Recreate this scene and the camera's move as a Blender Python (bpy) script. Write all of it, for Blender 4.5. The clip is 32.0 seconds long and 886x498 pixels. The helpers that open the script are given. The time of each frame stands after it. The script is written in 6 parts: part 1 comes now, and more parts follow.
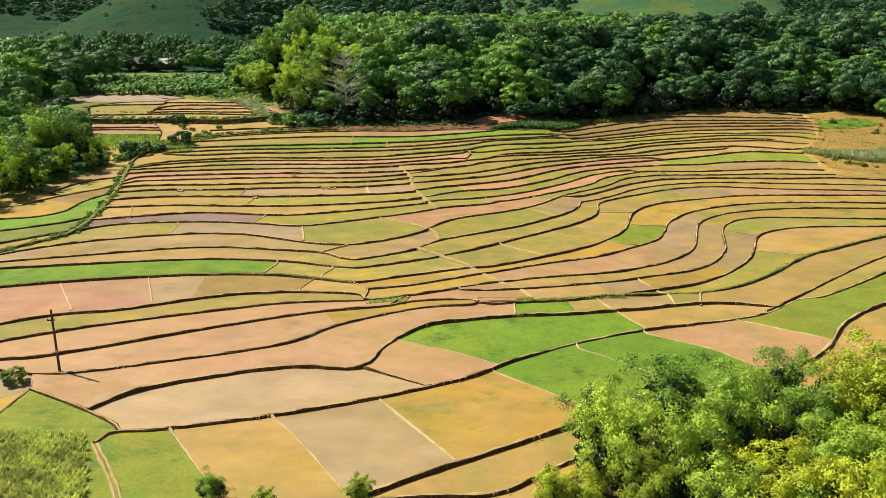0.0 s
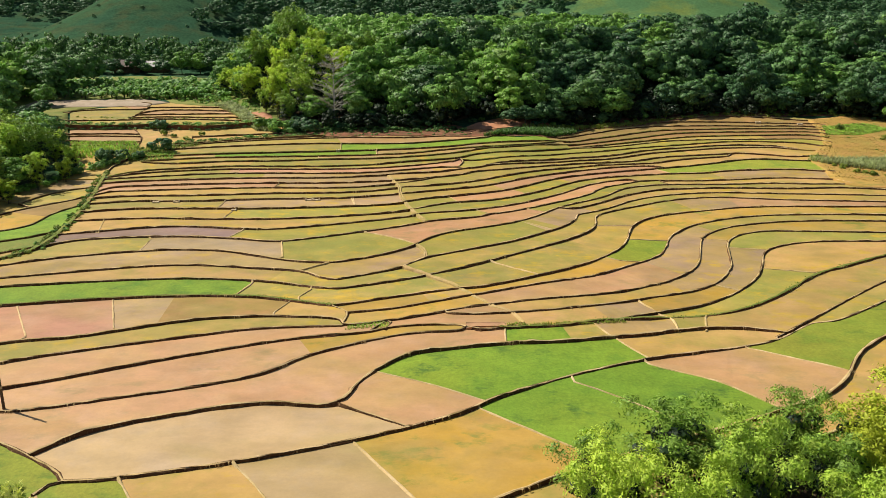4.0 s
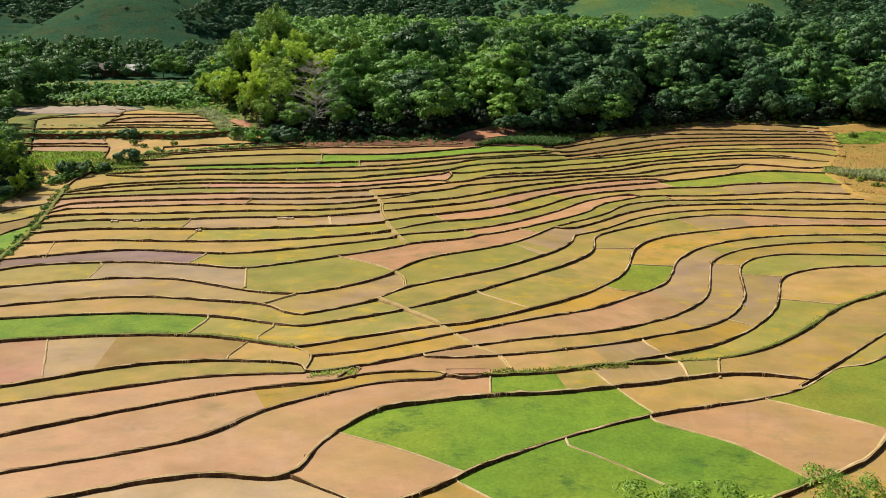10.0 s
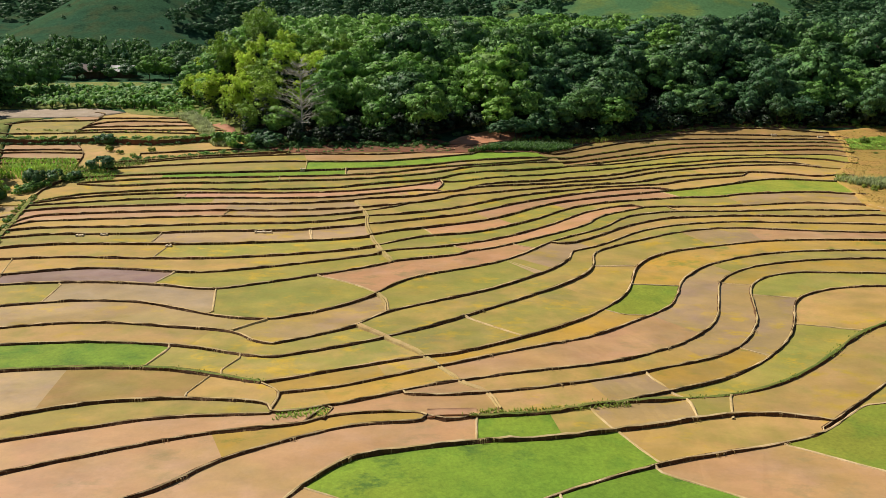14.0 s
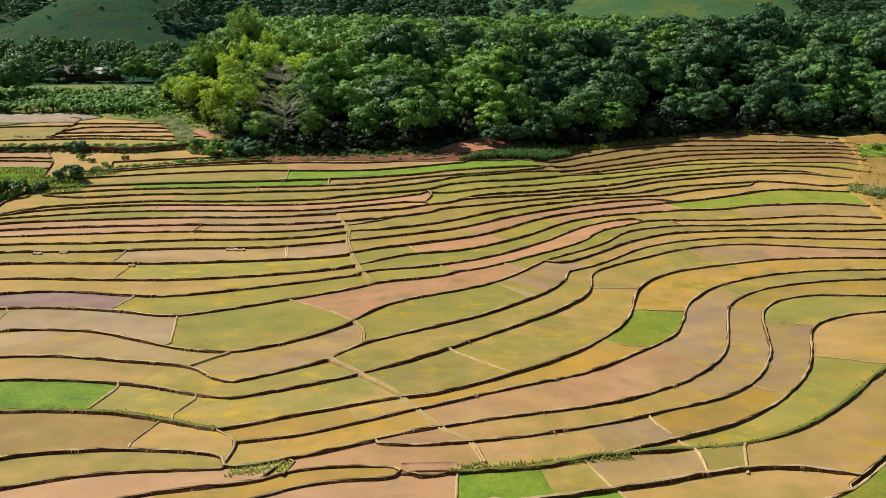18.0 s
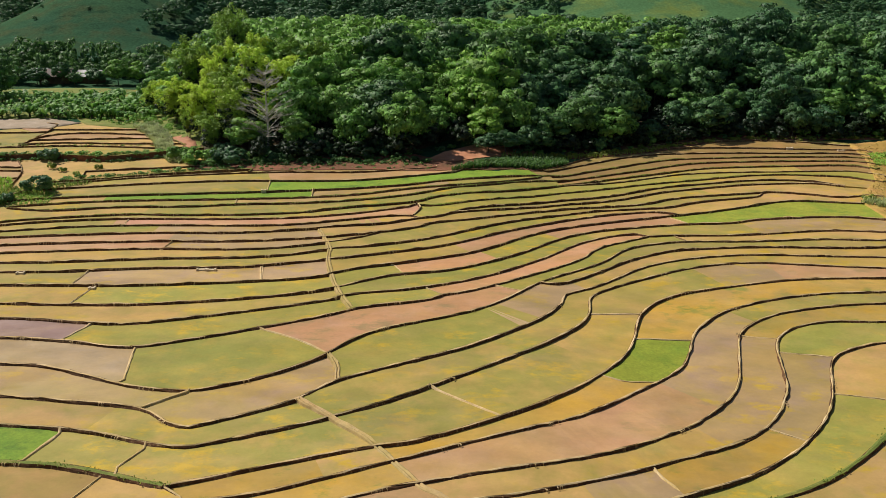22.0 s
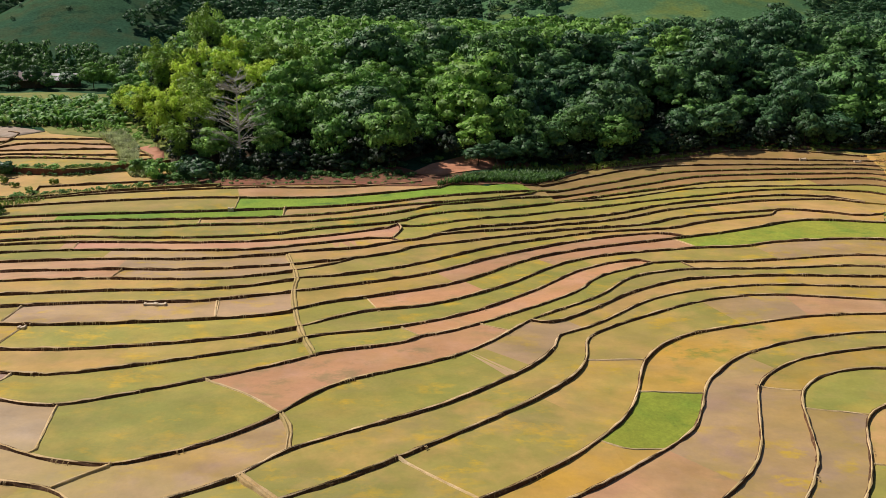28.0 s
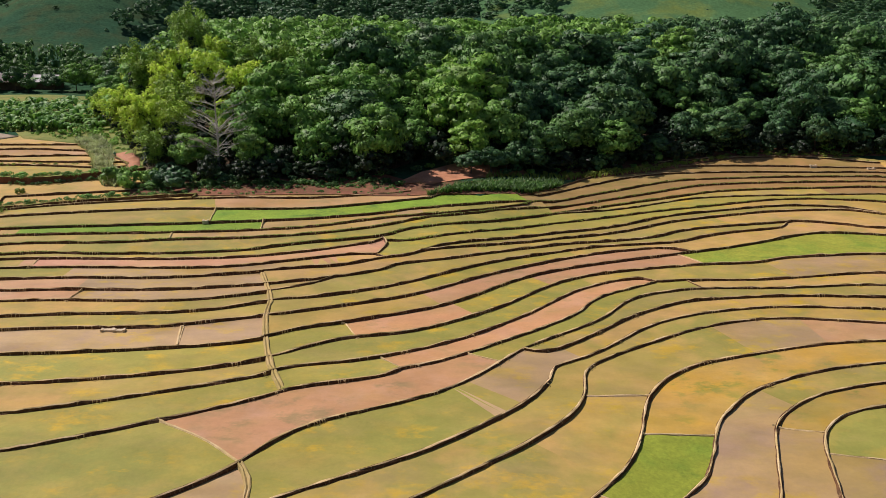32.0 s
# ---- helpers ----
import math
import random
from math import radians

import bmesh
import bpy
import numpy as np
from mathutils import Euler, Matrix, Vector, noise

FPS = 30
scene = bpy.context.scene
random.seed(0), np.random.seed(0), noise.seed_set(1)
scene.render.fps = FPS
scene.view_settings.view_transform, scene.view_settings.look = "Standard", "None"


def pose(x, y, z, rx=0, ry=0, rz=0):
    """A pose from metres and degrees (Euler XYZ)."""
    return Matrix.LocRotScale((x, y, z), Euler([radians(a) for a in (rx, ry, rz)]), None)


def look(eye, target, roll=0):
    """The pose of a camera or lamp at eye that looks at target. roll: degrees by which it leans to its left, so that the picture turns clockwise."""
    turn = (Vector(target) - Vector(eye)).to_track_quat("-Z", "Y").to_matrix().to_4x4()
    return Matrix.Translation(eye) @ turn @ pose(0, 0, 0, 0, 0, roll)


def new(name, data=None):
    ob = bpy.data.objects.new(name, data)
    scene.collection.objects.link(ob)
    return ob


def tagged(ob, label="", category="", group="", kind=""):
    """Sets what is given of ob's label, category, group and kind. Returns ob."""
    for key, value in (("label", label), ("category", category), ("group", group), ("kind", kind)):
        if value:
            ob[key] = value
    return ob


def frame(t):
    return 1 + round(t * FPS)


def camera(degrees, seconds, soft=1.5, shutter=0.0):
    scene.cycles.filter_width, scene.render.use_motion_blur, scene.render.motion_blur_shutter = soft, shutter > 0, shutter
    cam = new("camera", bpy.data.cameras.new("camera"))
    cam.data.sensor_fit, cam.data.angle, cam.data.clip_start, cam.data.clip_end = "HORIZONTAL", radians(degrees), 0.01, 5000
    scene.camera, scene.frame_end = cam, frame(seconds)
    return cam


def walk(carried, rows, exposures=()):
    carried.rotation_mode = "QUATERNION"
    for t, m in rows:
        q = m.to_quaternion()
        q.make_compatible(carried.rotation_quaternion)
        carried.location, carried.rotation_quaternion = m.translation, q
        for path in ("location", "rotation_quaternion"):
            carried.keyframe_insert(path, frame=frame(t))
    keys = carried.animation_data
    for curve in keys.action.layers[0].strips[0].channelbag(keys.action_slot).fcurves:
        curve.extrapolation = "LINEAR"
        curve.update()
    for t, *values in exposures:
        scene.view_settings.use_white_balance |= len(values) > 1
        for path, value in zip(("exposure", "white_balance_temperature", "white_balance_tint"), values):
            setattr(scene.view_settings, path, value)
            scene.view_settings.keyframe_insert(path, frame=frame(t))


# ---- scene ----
from collections import defaultdict
from mathutils.bvhtree import BVHTree
from mathutils.geometry import delaunay_2d_cdt

# ---------------------------------------------------------------- camera
cam = camera(56, 32.0, soft=0.6)
PATH = [
    (0, look((0.00, -0.00, 40.27), (0.00, 95.61, 10.97))),
    (1, look((0.46, 2.03, 40.26), (0.48, 97.66, 11.00))),
    (2, look((0.87, 4.08, 40.25), (0.92, 99.71, 11.03))),
    (3, look((1.28, 6.16, 40.25), (1.36, 101.80, 11.04))),
    (4.5, look((1.88, 9.27, 40.28), (1.98, 104.92, 11.09))),
    (6, look((2.47, 12.39, 40.31), (2.58, 108.04, 11.14))),
    (7, look((2.87, 14.49, 40.28), (2.98, 110.13, 11.09))),
    (8, look((3.26, 16.65, 40.24), (3.37, 112.30, 11.06))),
    (9, look((3.65, 18.83, 40.20), (3.79, 114.49, 11.05))),
    (10, look((4.10, 21.04, 40.15), (4.24, 116.71, 11.05))),
    (11, look((4.56, 23.28, 40.11), (4.69, 118.96, 11.04))),
    (12, look((5.00, 25.56, 40.06), (5.12, 121.24, 10.97))),
    (13, look((5.43, 27.88, 40.00), (5.55, 123.55, 10.88))),
    (14, look((5.88, 30.28, 39.96), (5.99, 125.93, 10.81))),
    (15.5, look((6.60, 33.87, 39.91), (6.71, 129.52, 10.73))),
    (17, look((7.35, 37.48, 39.88), (7.46, 133.13, 10.70))),
    (18, look((7.83, 39.85, 39.87), (7.96, 135.50, 10.71))),
    (19, look((8.28, 42.12, 39.84), (8.40, 137.77, 10.69))),
    (20, look((8.71, 44.35, 39.83), (8.80, 140.01, 10.69))),
    (21, look((9.18, 46.60, 39.83), (9.26, 142.27, 10.71))),
    (22, look((9.62, 48.82, 39.82), (9.68, 144.48, 10.71))),
    (23, look((10.05, 51.00, 39.87), (10.13, 146.68, 10.80))),
    (24, look((10.49, 53.18, 39.89), (10.55, 148.85, 10.79))),
    (25, look((10.94, 55.35, 39.89), (11.00, 151.02, 10.77))),
    (26.5, look((11.54, 58.56, 39.87), (11.61, 154.22, 10.74))),
    (28, look((12.10, 61.72, 39.84), (12.18, 157.37, 10.68))),
    (29, look((12.50, 63.75, 39.84), (12.57, 159.39, 10.64))),
    (30, look((12.88, 65.83, 39.82), (12.94, 161.47, 10.61))),
    (31, look((13.31, 68.07, 39.73), (13.35, 163.71, 10.54))),
    (32, look((13.77, 70.34, 39.58), (13.79, 165.98, 10.39))),
]
walk(cam, PATH, exposures=[(0.0, 0.29, 6500, 10), (6.0, 0.18, 6450, 13), (13.0, 0.05, 6350, 14), (20.0, -0.03, 6280, 14), (32.0, -0.03, 6150, 24)])

# ---------------------------------------------------------------- light
SUN_TO = Vector((-0.74, 0.36, 1.0)).normalized()
world = bpy.data.worlds.new("sky")
scene.world = world
world.use_nodes = True
wn = world.node_tree
sky = wn.nodes.new("ShaderNodeTexSky")
sky.sky_type, sky.sun_disc = "NISHITA", False
sky.sun_elevation = math.asin(SUN_TO.z)
sky.sun_rotation = math.atan2(SUN_TO.x, SUN_TO.y)
wn.nodes["Background"].inputs["Strength"].default_value = 0.05
wn.links.new(sky.outputs["Color"], wn.nodes["Background"].inputs["Color"])
sun = new("sun", bpy.data.lights.new("sun", "SUN"))
sun.data.energy, sun.data.angle, sun.data.color = 5.0, radians(0.6), (1.0, 0.93, 0.80)
sun.matrix_world = look(SUN_TO * 200, (0, 0, 0))


# ---------------------------------------------------------------- materials
def nodes_of(name):
    mat = bpy.data.materials.new(name)
    mat.use_nodes = True
    t = mat.node_tree
    return mat, t, t.nodes["Principled BSDF"]


def noise_node(t, scale, detail=4.0, rough=0.6, stretch=None):
    co = t.nodes.new("ShaderNodeTexCoord")
    n = t.nodes.new("ShaderNodeTexNoise")
    n.inputs["Scale"].default_value = scale
    n.inputs["Detail"].default_value = detail
    n.inputs["Roughness"].default_value = rough
    if stretch:
        m = t.nodes.new("ShaderNodeMapping")
        m.inputs["Scale"].default_value = stretch
        t.links.new(co.outputs["Object"], m.inputs["Vector"])
        t.links.new(m.outputs["Vector"], n.inputs["Vector"])
    else:
        t.links.new(co.outputs["Object"], n.inputs["Vector"])
    return n


def ramp(t, source, stops):
    r = t.nodes.new("ShaderNodeValToRGB")
    e = r.color_ramp.elements
    while len(e) < len(stops):
        e.new(0.5)
    for k, (p, c) in enumerate(stops):
        e[k].position, e[k].color = p, (*c, 1)
    t.links.new(source, r.inputs["Fac"])
    return r


def mix(t, a, b, fac, mode="MIX"):
    m = t.nodes.new("ShaderNodeMix")
    m.data_type, m.blend_type = "RGBA", mode
    for sock, v in ((m.inputs[0], fac), (m.inputs[6], a), (m.inputs[7], b)):
        if hasattr(v, "is_linked"):
            t.links.new(v, sock)
        else:
            sock.default_value = v if isinstance(v, float) else (*v, 1)
    return m.outputs[2]


def bump(t, bsdf, source, strength, distance):
    b = t.nodes.new("ShaderNodeBump")
    b.inputs["Strength"].default_value, b.inputs["Distance"].default_value = strength, distance
    t.links.new(source, b.inputs["Height"])
    t.links.new(b.outputs["Normal"], bsdf.inputs["Normal"])


def soil(name, main, second, third, rough=0.75, big=0.055, mid=0.4, fine=5.0, relief=0.25, amount=0.75, grain=0.5, spots=None, cloud=0.0, strokes=None, gloss=0.25, wet=None):
    """Earth, mud or low crop: broad drifts, soft blotches a few metres wide, streaks and fine grain."""
    mat, t, b = nodes_of(name)
    n1, n2, n3 = noise_node(t, big, 4, 0.55), noise_node(t, mid * 0.55, 5, 0.6), noise_node(t, fine * 0.6, 6, 0.72)
    n4 = noise_node(t, mid * 0.7, 5, 0.62, (0.75, 1.25, 1.0))
    r1 = ramp(t, n1.outputs["Fac"], [(0.38, (0, 0, 0)), (0.64, (amount,) * 3)])
    r2 = ramp(t, n2.outputs["Fac"], [(0.47, (0, 0, 0)), (0.68, (amount,) * 3)])
    c = mix(t, main, second, r1.outputs["Color"])
    c = mix(t, c, third, r2.outputs["Color"])
    if spots:
        n5 = noise_node(t, mid * 0.9, 6, 0.7, (0.7, 1.2, 1.0))
        r5 = ramp(t, n5.outputs["Fac"], [(0.52, (0, 0, 0)), (0.64, (0.9,) * 3)])
        n6 = noise_node(t, big * 1.6, 3)
        r6 = ramp(t, n6.outputs["Fac"], [(0.43, (0, 0, 0)), (0.56, (1, 1, 1))])
        c = mix(t, c, spots, mix(t, r5.outputs["Color"], r6.outputs["Color"], 1.0, "MULTIPLY"))
    if cloud:
        for k, (tone, size) in enumerate((((0.315, 0.225, 0.110), 0.17), ((0.260, 0.240, 0.042), 0.11), ((0.535, 0.350, 0.115), 0.14))):
            nc = noise_node(t, size, 5, 0.58, (0.8, 1.25, 1.0 + 3.0 * k))
            rc = ramp(t, nc.outputs["Fac"], [(0.50, (0, 0, 0)), (0.72, (cloud,) * 3)])
            c = mix(t, c, tone, rc.outputs["Color"])
    if strokes:
        n7 = noise_node(t, 4.0, 3, 0.6, (1.0, 1.0, 0.12))
        c = mix(t, c, strokes, ramp(t, n7.outputs["Fac"], [(0.57, (0, 0, 0)), (0.66, (0.9,) * 3)]).outputs["Color"])
    w = ramp(t, n4.outputs["Fac"], [(0.34, (0.87, 0.87, 0.85)), (0.66, (1.08, 1.07, 1.07))])
    c = mix(t, c, w.outputs["Color"], 1.0, "MULTIPLY")
    g = ramp(t, n3.outputs["Fac"], [(0.30, (1 - 0.3 * grain,) * 3), (0.70, (1 + 0.2 * grain,) * 3)])
    c = mix(t, c, g.outputs["Color"], 1.0, "MULTIPLY")
    info = t.nodes.new("ShaderNodeObjectInfo")
    v = ramp(t, info.outputs["Random"], [(0.0, (0.86, 0.88, 0.90)), (0.5, (1.0, 0.98, 0.94)), (1.0, (1.10, 1.08, 1.10))])
    c = mix(t, c, v.outputs["Color"], 1.0, "MULTIPLY")
    t.links.new(c, b.inputs["Base Color"])
    b.inputs["Roughness"].default_value = rough
    b.inputs["Specular IOR Level"].default_value = gloss
    if wet:
        film = noise_node(t, 0.13, 4, 0.6, (0.7, 1.3, 1.0))
        t.links.new(ramp(t, film.outputs["Fac"], [(0.46, (rough,) * 3), (0.60, (wet,) * 3)]).outputs["Color"], b.inputs["Roughness"])
    bump(t, b, n3.outputs["Fac"], relief, 0.08)
    return mat


def leaf(name, dark, light, through_amount=0.28, spread=0.40):
    """Foliage: two greens by clump and by plant, some light through the blades."""
    mat, t, b = nodes_of(name)
    n1 = noise_node(t, 0.45, 3)
    isl = t.nodes.new("ShaderNodeNewGeometry")
    info = t.nodes.new("ShaderNodeObjectInfo")
    c = ramp(t, isl.outputs["Random Per Island"], [(0.0, dark), (1.0, light)]).outputs["Color"]
    r = ramp(t, n1.outputs["Fac"], [(0.35, (1 - spread,) * 3), (0.65, (1 + spread,) * 3)])
    c = mix(t, c, r.outputs["Color"], 1.0, "MULTIPLY")
    v = ramp(t, info.outputs["Random"], [(0.0, (0.72, 0.82, 0.85)), (0.55, (1.0, 1.0, 0.95)), (1.0, (1.20, 1.14, 0.95))])
    c = mix(t, c, v.outputs["Color"], 1.0, "MULTIPLY")
    t.links.new(c, b.inputs["Base Color"])
    b.inputs["Roughness"].default_value = 0.55
    b.inputs["Specular IOR Level"].default_value = 0.3
    tr = t.nodes.new("ShaderNodeBsdfTranslucent")
    t.links.new(c, tr.inputs["Color"])
    ms = t.nodes.new("ShaderNodeMixShader")
    ms.inputs[0].default_value = through_amount
    t.links.new(b.outputs[0], ms.inputs[1])
    t.links.new(tr.outputs[0], ms.inputs[2])
    t.links.new(ms.outputs[0], t.nodes["Material Output"].inputs["Surface"])
    return mat


YELLOW, MOSS, WET = (0.50, 0.34, 0.025), (0.20, 0.23, 0.035), (0.33, 0.23, 0.10)
PADDY = {
    "ochre": soil("paddy_ochre_stubble", (0.445, 0.300, 0.072), (0.500, 0.305, 0.130), (0.320, 0.270, 0.062), amount=0.9, spots=YELLOW, cloud=0.42, grain=0.22, relief=0.12),
    "olive": soil("paddy_olive_seedlings", (0.345, 0.278, 0.066), (0.250, 0.252, 0.055), (0.440, 0.305, 0.085), amount=0.95, spots=YELLOW, cloud=0.42, grain=0.22, relief=0.12),
    "tan": soil("paddy_tan_mud", (0.465, 0.264, 0.128), (0.420, 0.266, 0.092), (0.480, 0.292, 0.162), amount=0.9, rough=0.65, gloss=0.4, wet=0.38, spots=WET, cloud=0.3, grain=0.22, relief=0.12),
    "orange": soil("paddy_orange_stubble", (0.475, 0.290, 0.055), (0.410, 0.290, 0.075), (0.520, 0.310, 0.035), amount=0.9, spots=MOSS, cloud=0.42, grain=0.22, relief=0.12),
    "pink": soil("paddy_pink_clay", (0.500, 0.250, 0.160), (0.470, 0.270, 0.120), (0.520, 0.310, 0.200), amount=0.6, cloud=0.3, grain=0.22, relief=0.12),
    "grey": soil("paddy_grey_silt", (0.395, 0.272, 0.138), (0.420, 0.292, 0.078), (0.375, 0.255, 0.150), amount=0.95, rough=0.6, gloss=0.5, wet=0.30, spots=YELLOW, cloud=0.42, grain=0.22, relief=0.12),
    # Wet brown mud; the mauve is reflected sky put into the colour.
    "mauve": soil("paddy_sky_tinted_mud", (0.330, 0.205, 0.165), (0.300, 0.200, 0.130), (0.380, 0.260, 0.220), amount=0.8, rough=0.5, gloss=0.5, wet=0.28, cloud=0.25, grain=0.22, relief=0.12),
    "pale": soil("paddy_pale_silt", (0.475, 0.338, 0.172), (0.465, 0.325, 0.140), (0.455, 0.335, 0.195), amount=0.9, rough=0.5, gloss=0.5, wet=0.28, cloud=0.3, grain=0.22, relief=0.12),
    "brown": soil("paddy_brown_soil", (0.320, 0.185, 0.065), (0.260, 0.205, 0.050), (0.400, 0.220, 0.085), amount=0.9, cloud=0.42, grain=0.22, relief=0.12),
    "moss": soil("paddy_moss_seedlings", (0.300, 0.276, 0.050), (0.245, 0.258, 0.052), (0.375, 0.300, 0.055), amount=0.9, spots=YELLOW, cloud=0.25, grain=0.3, relief=0.12),
    "rose": soil("paddy_orange_pink_mud", (0.525, 0.276, 0.134), (0.485, 0.268, 0.104), (0.540, 0.306, 0.178), amount=0.8, spots=WET, cloud=0.22, grain=0.22, relief=0.12),
    "green": soil("paddy_green_rice", (0.168, 0.305, 0.025), (0.240, 0.325, 0.028), (0.118, 0.245, 0.022), rough=0.8, amount=0.9, grain=0.9, spots=(0.07, 0.15, 0.022)),
    "lime": soil("paddy_yellow_green_rice", (0.250, 0.308, 0.031), (0.300, 0.300, 0.036), (0.180, 0.275, 0.028), rough=0.8, amount=0.9, grain=0.9, spots=(0.13, 0.21, 0.025)),
    "lawn": soil("paddy_grass", (0.20, 0.23, 0.045), (0.13, 0.19, 0.035), (0.31, 0.26, 0.065), rough=0.85, grain=0.9),
}
LITTER = soil("leaf_litter", (0.085, 0.060, 0.032), (0.060, 0.055, 0.028), (0.13, 0.075, 0.04), rough=0.95, big=0.1, mid=0.5, relief=0.8)
# Dark wet mud, with the steep bank's shade mixed into the colour.
RISER = soil("wet_shaded_bank", (0.095, 0.044, 0.019), (0.135, 0.066, 0.028), (0.050, 0.025, 0.012), rough=0.9, big=0.15, mid=1.6, relief=0.7, spots=(0.20, 0.12, 0.055), strokes=(0.30, 0.20, 0.095))
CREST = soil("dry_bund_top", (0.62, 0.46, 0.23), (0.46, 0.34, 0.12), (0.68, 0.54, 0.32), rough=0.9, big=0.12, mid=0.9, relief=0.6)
PALE = soil("trodden_path", (0.46, 0.33, 0.14), (0.34, 0.29, 0.09), (0.50, 0.38, 0.20), rough=0.9, big=0.12, mid=0.9, relief=0.5)
RED = soil("red_earth", (0.48, 0.22, 0.12), (0.40, 0.19, 0.09), (0.54, 0.29, 0.18), rough=0.9, big=0.1, mid=0.5, relief=0.6)
SLOPE = soil("dry_orange_slope", (0.400, 0.265, 0.062), (0.300, 0.240, 0.055), (0.450, 0.235, 0.080), rough=0.9, big=0.05, mid=0.4, relief=0.6, grain=0.6, spots=(0.23, 0.21, 0.045))
# Brighter copy of the hill grass: sunlight between clouds put into the colour.
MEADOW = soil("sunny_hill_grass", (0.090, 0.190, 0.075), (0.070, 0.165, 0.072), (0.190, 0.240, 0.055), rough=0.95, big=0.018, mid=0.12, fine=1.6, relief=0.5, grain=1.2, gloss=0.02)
BANK = soil("rough_red_brown_bank", (0.200, 0.085, 0.045), (0.120, 0.068, 0.034), (0.300, 0.130, 0.070), rough=0.95, big=0.12, mid=0.9, relief=0.9, spots=(0.07, 0.09, 0.025))
SAND = soil("grey_fallow_sand", (0.42, 0.33, 0.24), (0.36, 0.29, 0.20), (0.46, 0.38, 0.29), rough=0.9, big=0.1, mid=0.5)
# Hill grass made darker and bluer: cloud shade is put into the colour.
GROUND = soil("shaded_hill_grass", (0.030, 0.084, 0.046), (0.044, 0.104, 0.044), (0.062, 0.080, 0.036), rough=0.95, big=0.022, mid=0.16, fine=1.6, relief=0.5, grain=1.4, spots=(0.016, 0.048, 0.026), gloss=0.02)
LEAF = {
    # Near-black leaf: the deep shade inside foliage is put into its colour.
    "under": leaf("leaf_shade_dark", (0.006, 0.018, 0.008), (0.022, 0.050, 0.016), 0.10),
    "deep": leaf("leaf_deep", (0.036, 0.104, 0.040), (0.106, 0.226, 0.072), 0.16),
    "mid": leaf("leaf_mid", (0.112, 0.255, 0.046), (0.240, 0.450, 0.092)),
    "lime": leaf("leaf_lime", (0.215, 0.410, 0.048), (0.420, 0.630, 0.105), 0.30),
    "bamboo": leaf("leaf_bamboo", (0.190, 0.330, 0.042), (0.370, 0.530, 0.070), 0.22, 0.36),
    "gold": leaf("leaf_gold", (0.390, 0.480, 0.036), (0.560, 0.620, 0.058), 0.24, 0.28),
    "plume": leaf("leaf_bamboo_plume", (0.390, 0.560, 0.060), (0.530, 0.690, 0.095), 0.48, 0.28),
    "spray": leaf("leaf_bamboo_spray", (0.330, 0.490, 0.050), (0.500, 0.650, 0.080), 0.20, 0.24),
    "turf": leaf("leaf_dry_turf", (0.300, 0.235, 0.060), (0.470, 0.350, 0.110), 0.30),
    "silver": leaf("leaf_silver_reed", (0.280, 0.340, 0.130), (0.480, 0.540, 0.260), 0.40),
    "wood": leaf("leaf_wood_canopy", (0.072, 0.170, 0.046), (0.165, 0.335, 0.084), 0.18),
    "fresh": leaf("leaf_fresh", (0.130, 0.300, 0.048), (0.290, 0.500, 0.095), 0.30),
    "reed": leaf("leaf_reed", (0.055, 0.140, 0.034), (0.130, 0.260, 0.060), 0.35),
    "corn": leaf("leaf_corn", (0.360, 0.460, 0.080), (0.660, 0.680, 0.220), 0.42),
    "grass": leaf("leaf_grass", (0.180, 0.270, 0.040), (0.360, 0.430, 0.085), 0.45),
}
STRAW = soil("dry_straw", (0.50, 0.37, 0.18), (0.36, 0.27, 0.11), (0.58, 0.45, 0.26), rough=0.9, big=0.3, mid=1.5)
BARK = soil("bark", (0.10, 0.075, 0.05), (0.14, 0.11, 0.08), (0.07, 0.05, 0.035), rough=0.9, big=0.5, mid=2.0, fine=12, relief=0.8)
DEADWOOD = soil("bleached_wood", (0.46, 0.45, 0.39), (0.38, 0.37, 0.31), (0.54, 0.53, 0.46), rough=0.85, big=0.5, mid=2.0, fine=12)
TIMBER = soil("weathered_timber", (0.13, 0.085, 0.05), (0.10, 0.07, 0.045), (0.17, 0.12, 0.08), rough=0.85, big=0.4, mid=2.0, fine=14)
TIN = soil("pale_tin_sheet", (0.58, 0.58, 0.58), (0.42, 0.40, 0.38), (0.68, 0.68, 0.68), rough=0.85, big=0.3, mid=1.5)
DARKTIN = soil("rusty_dark_sheet", (0.12, 0.09, 0.075), (0.18, 0.10, 0.06), (0.09, 0.08, 0.075), rough=0.6, big=0.3, mid=1.5)
CONCRETE = soil("pale_cement", (0.60, 0.50, 0.34), (0.48, 0.39, 0.25), (0.66, 0.57, 0.42), rough=0.85, big=0.6, mid=2.5)
GLASS = bpy.data.materials.new("window_glass")
GLASS.use_nodes = True
GLASS.node_tree.nodes["Principled BSDF"].inputs["Base Color"].default_value = (0.03, 0.035, 0.04, 1)
GLASS.node_tree.nodes["Principled BSDF"].inputs["Roughness"].default_value = 0.08


# ---------------------------------------------------------------- terrain
STEP_Y = (-100, 40, 60, 80, 100, 120, 140, 160, 177, 190, 200, 212, 235, 260)
STEP_Z = (0, .7, 1.1, 1.7, 2.8, 4, 4.8, 5.4, 6.4, 7.8, 9, 10, 11.2, 12.5)
EDGE_X = (-70, -50, -43, -34, -20, 0, 21, 37, 54, 73, 91, 110, 125, 200)
EDGE_Y = (266, 232, 219, 206, 205, 208, 214, 221, 227, 235, 236, 238, 232, 232)


def smooth(a):
    a = np.clip(a, 0, 1)
    return a * a * (3 - 2 * a)


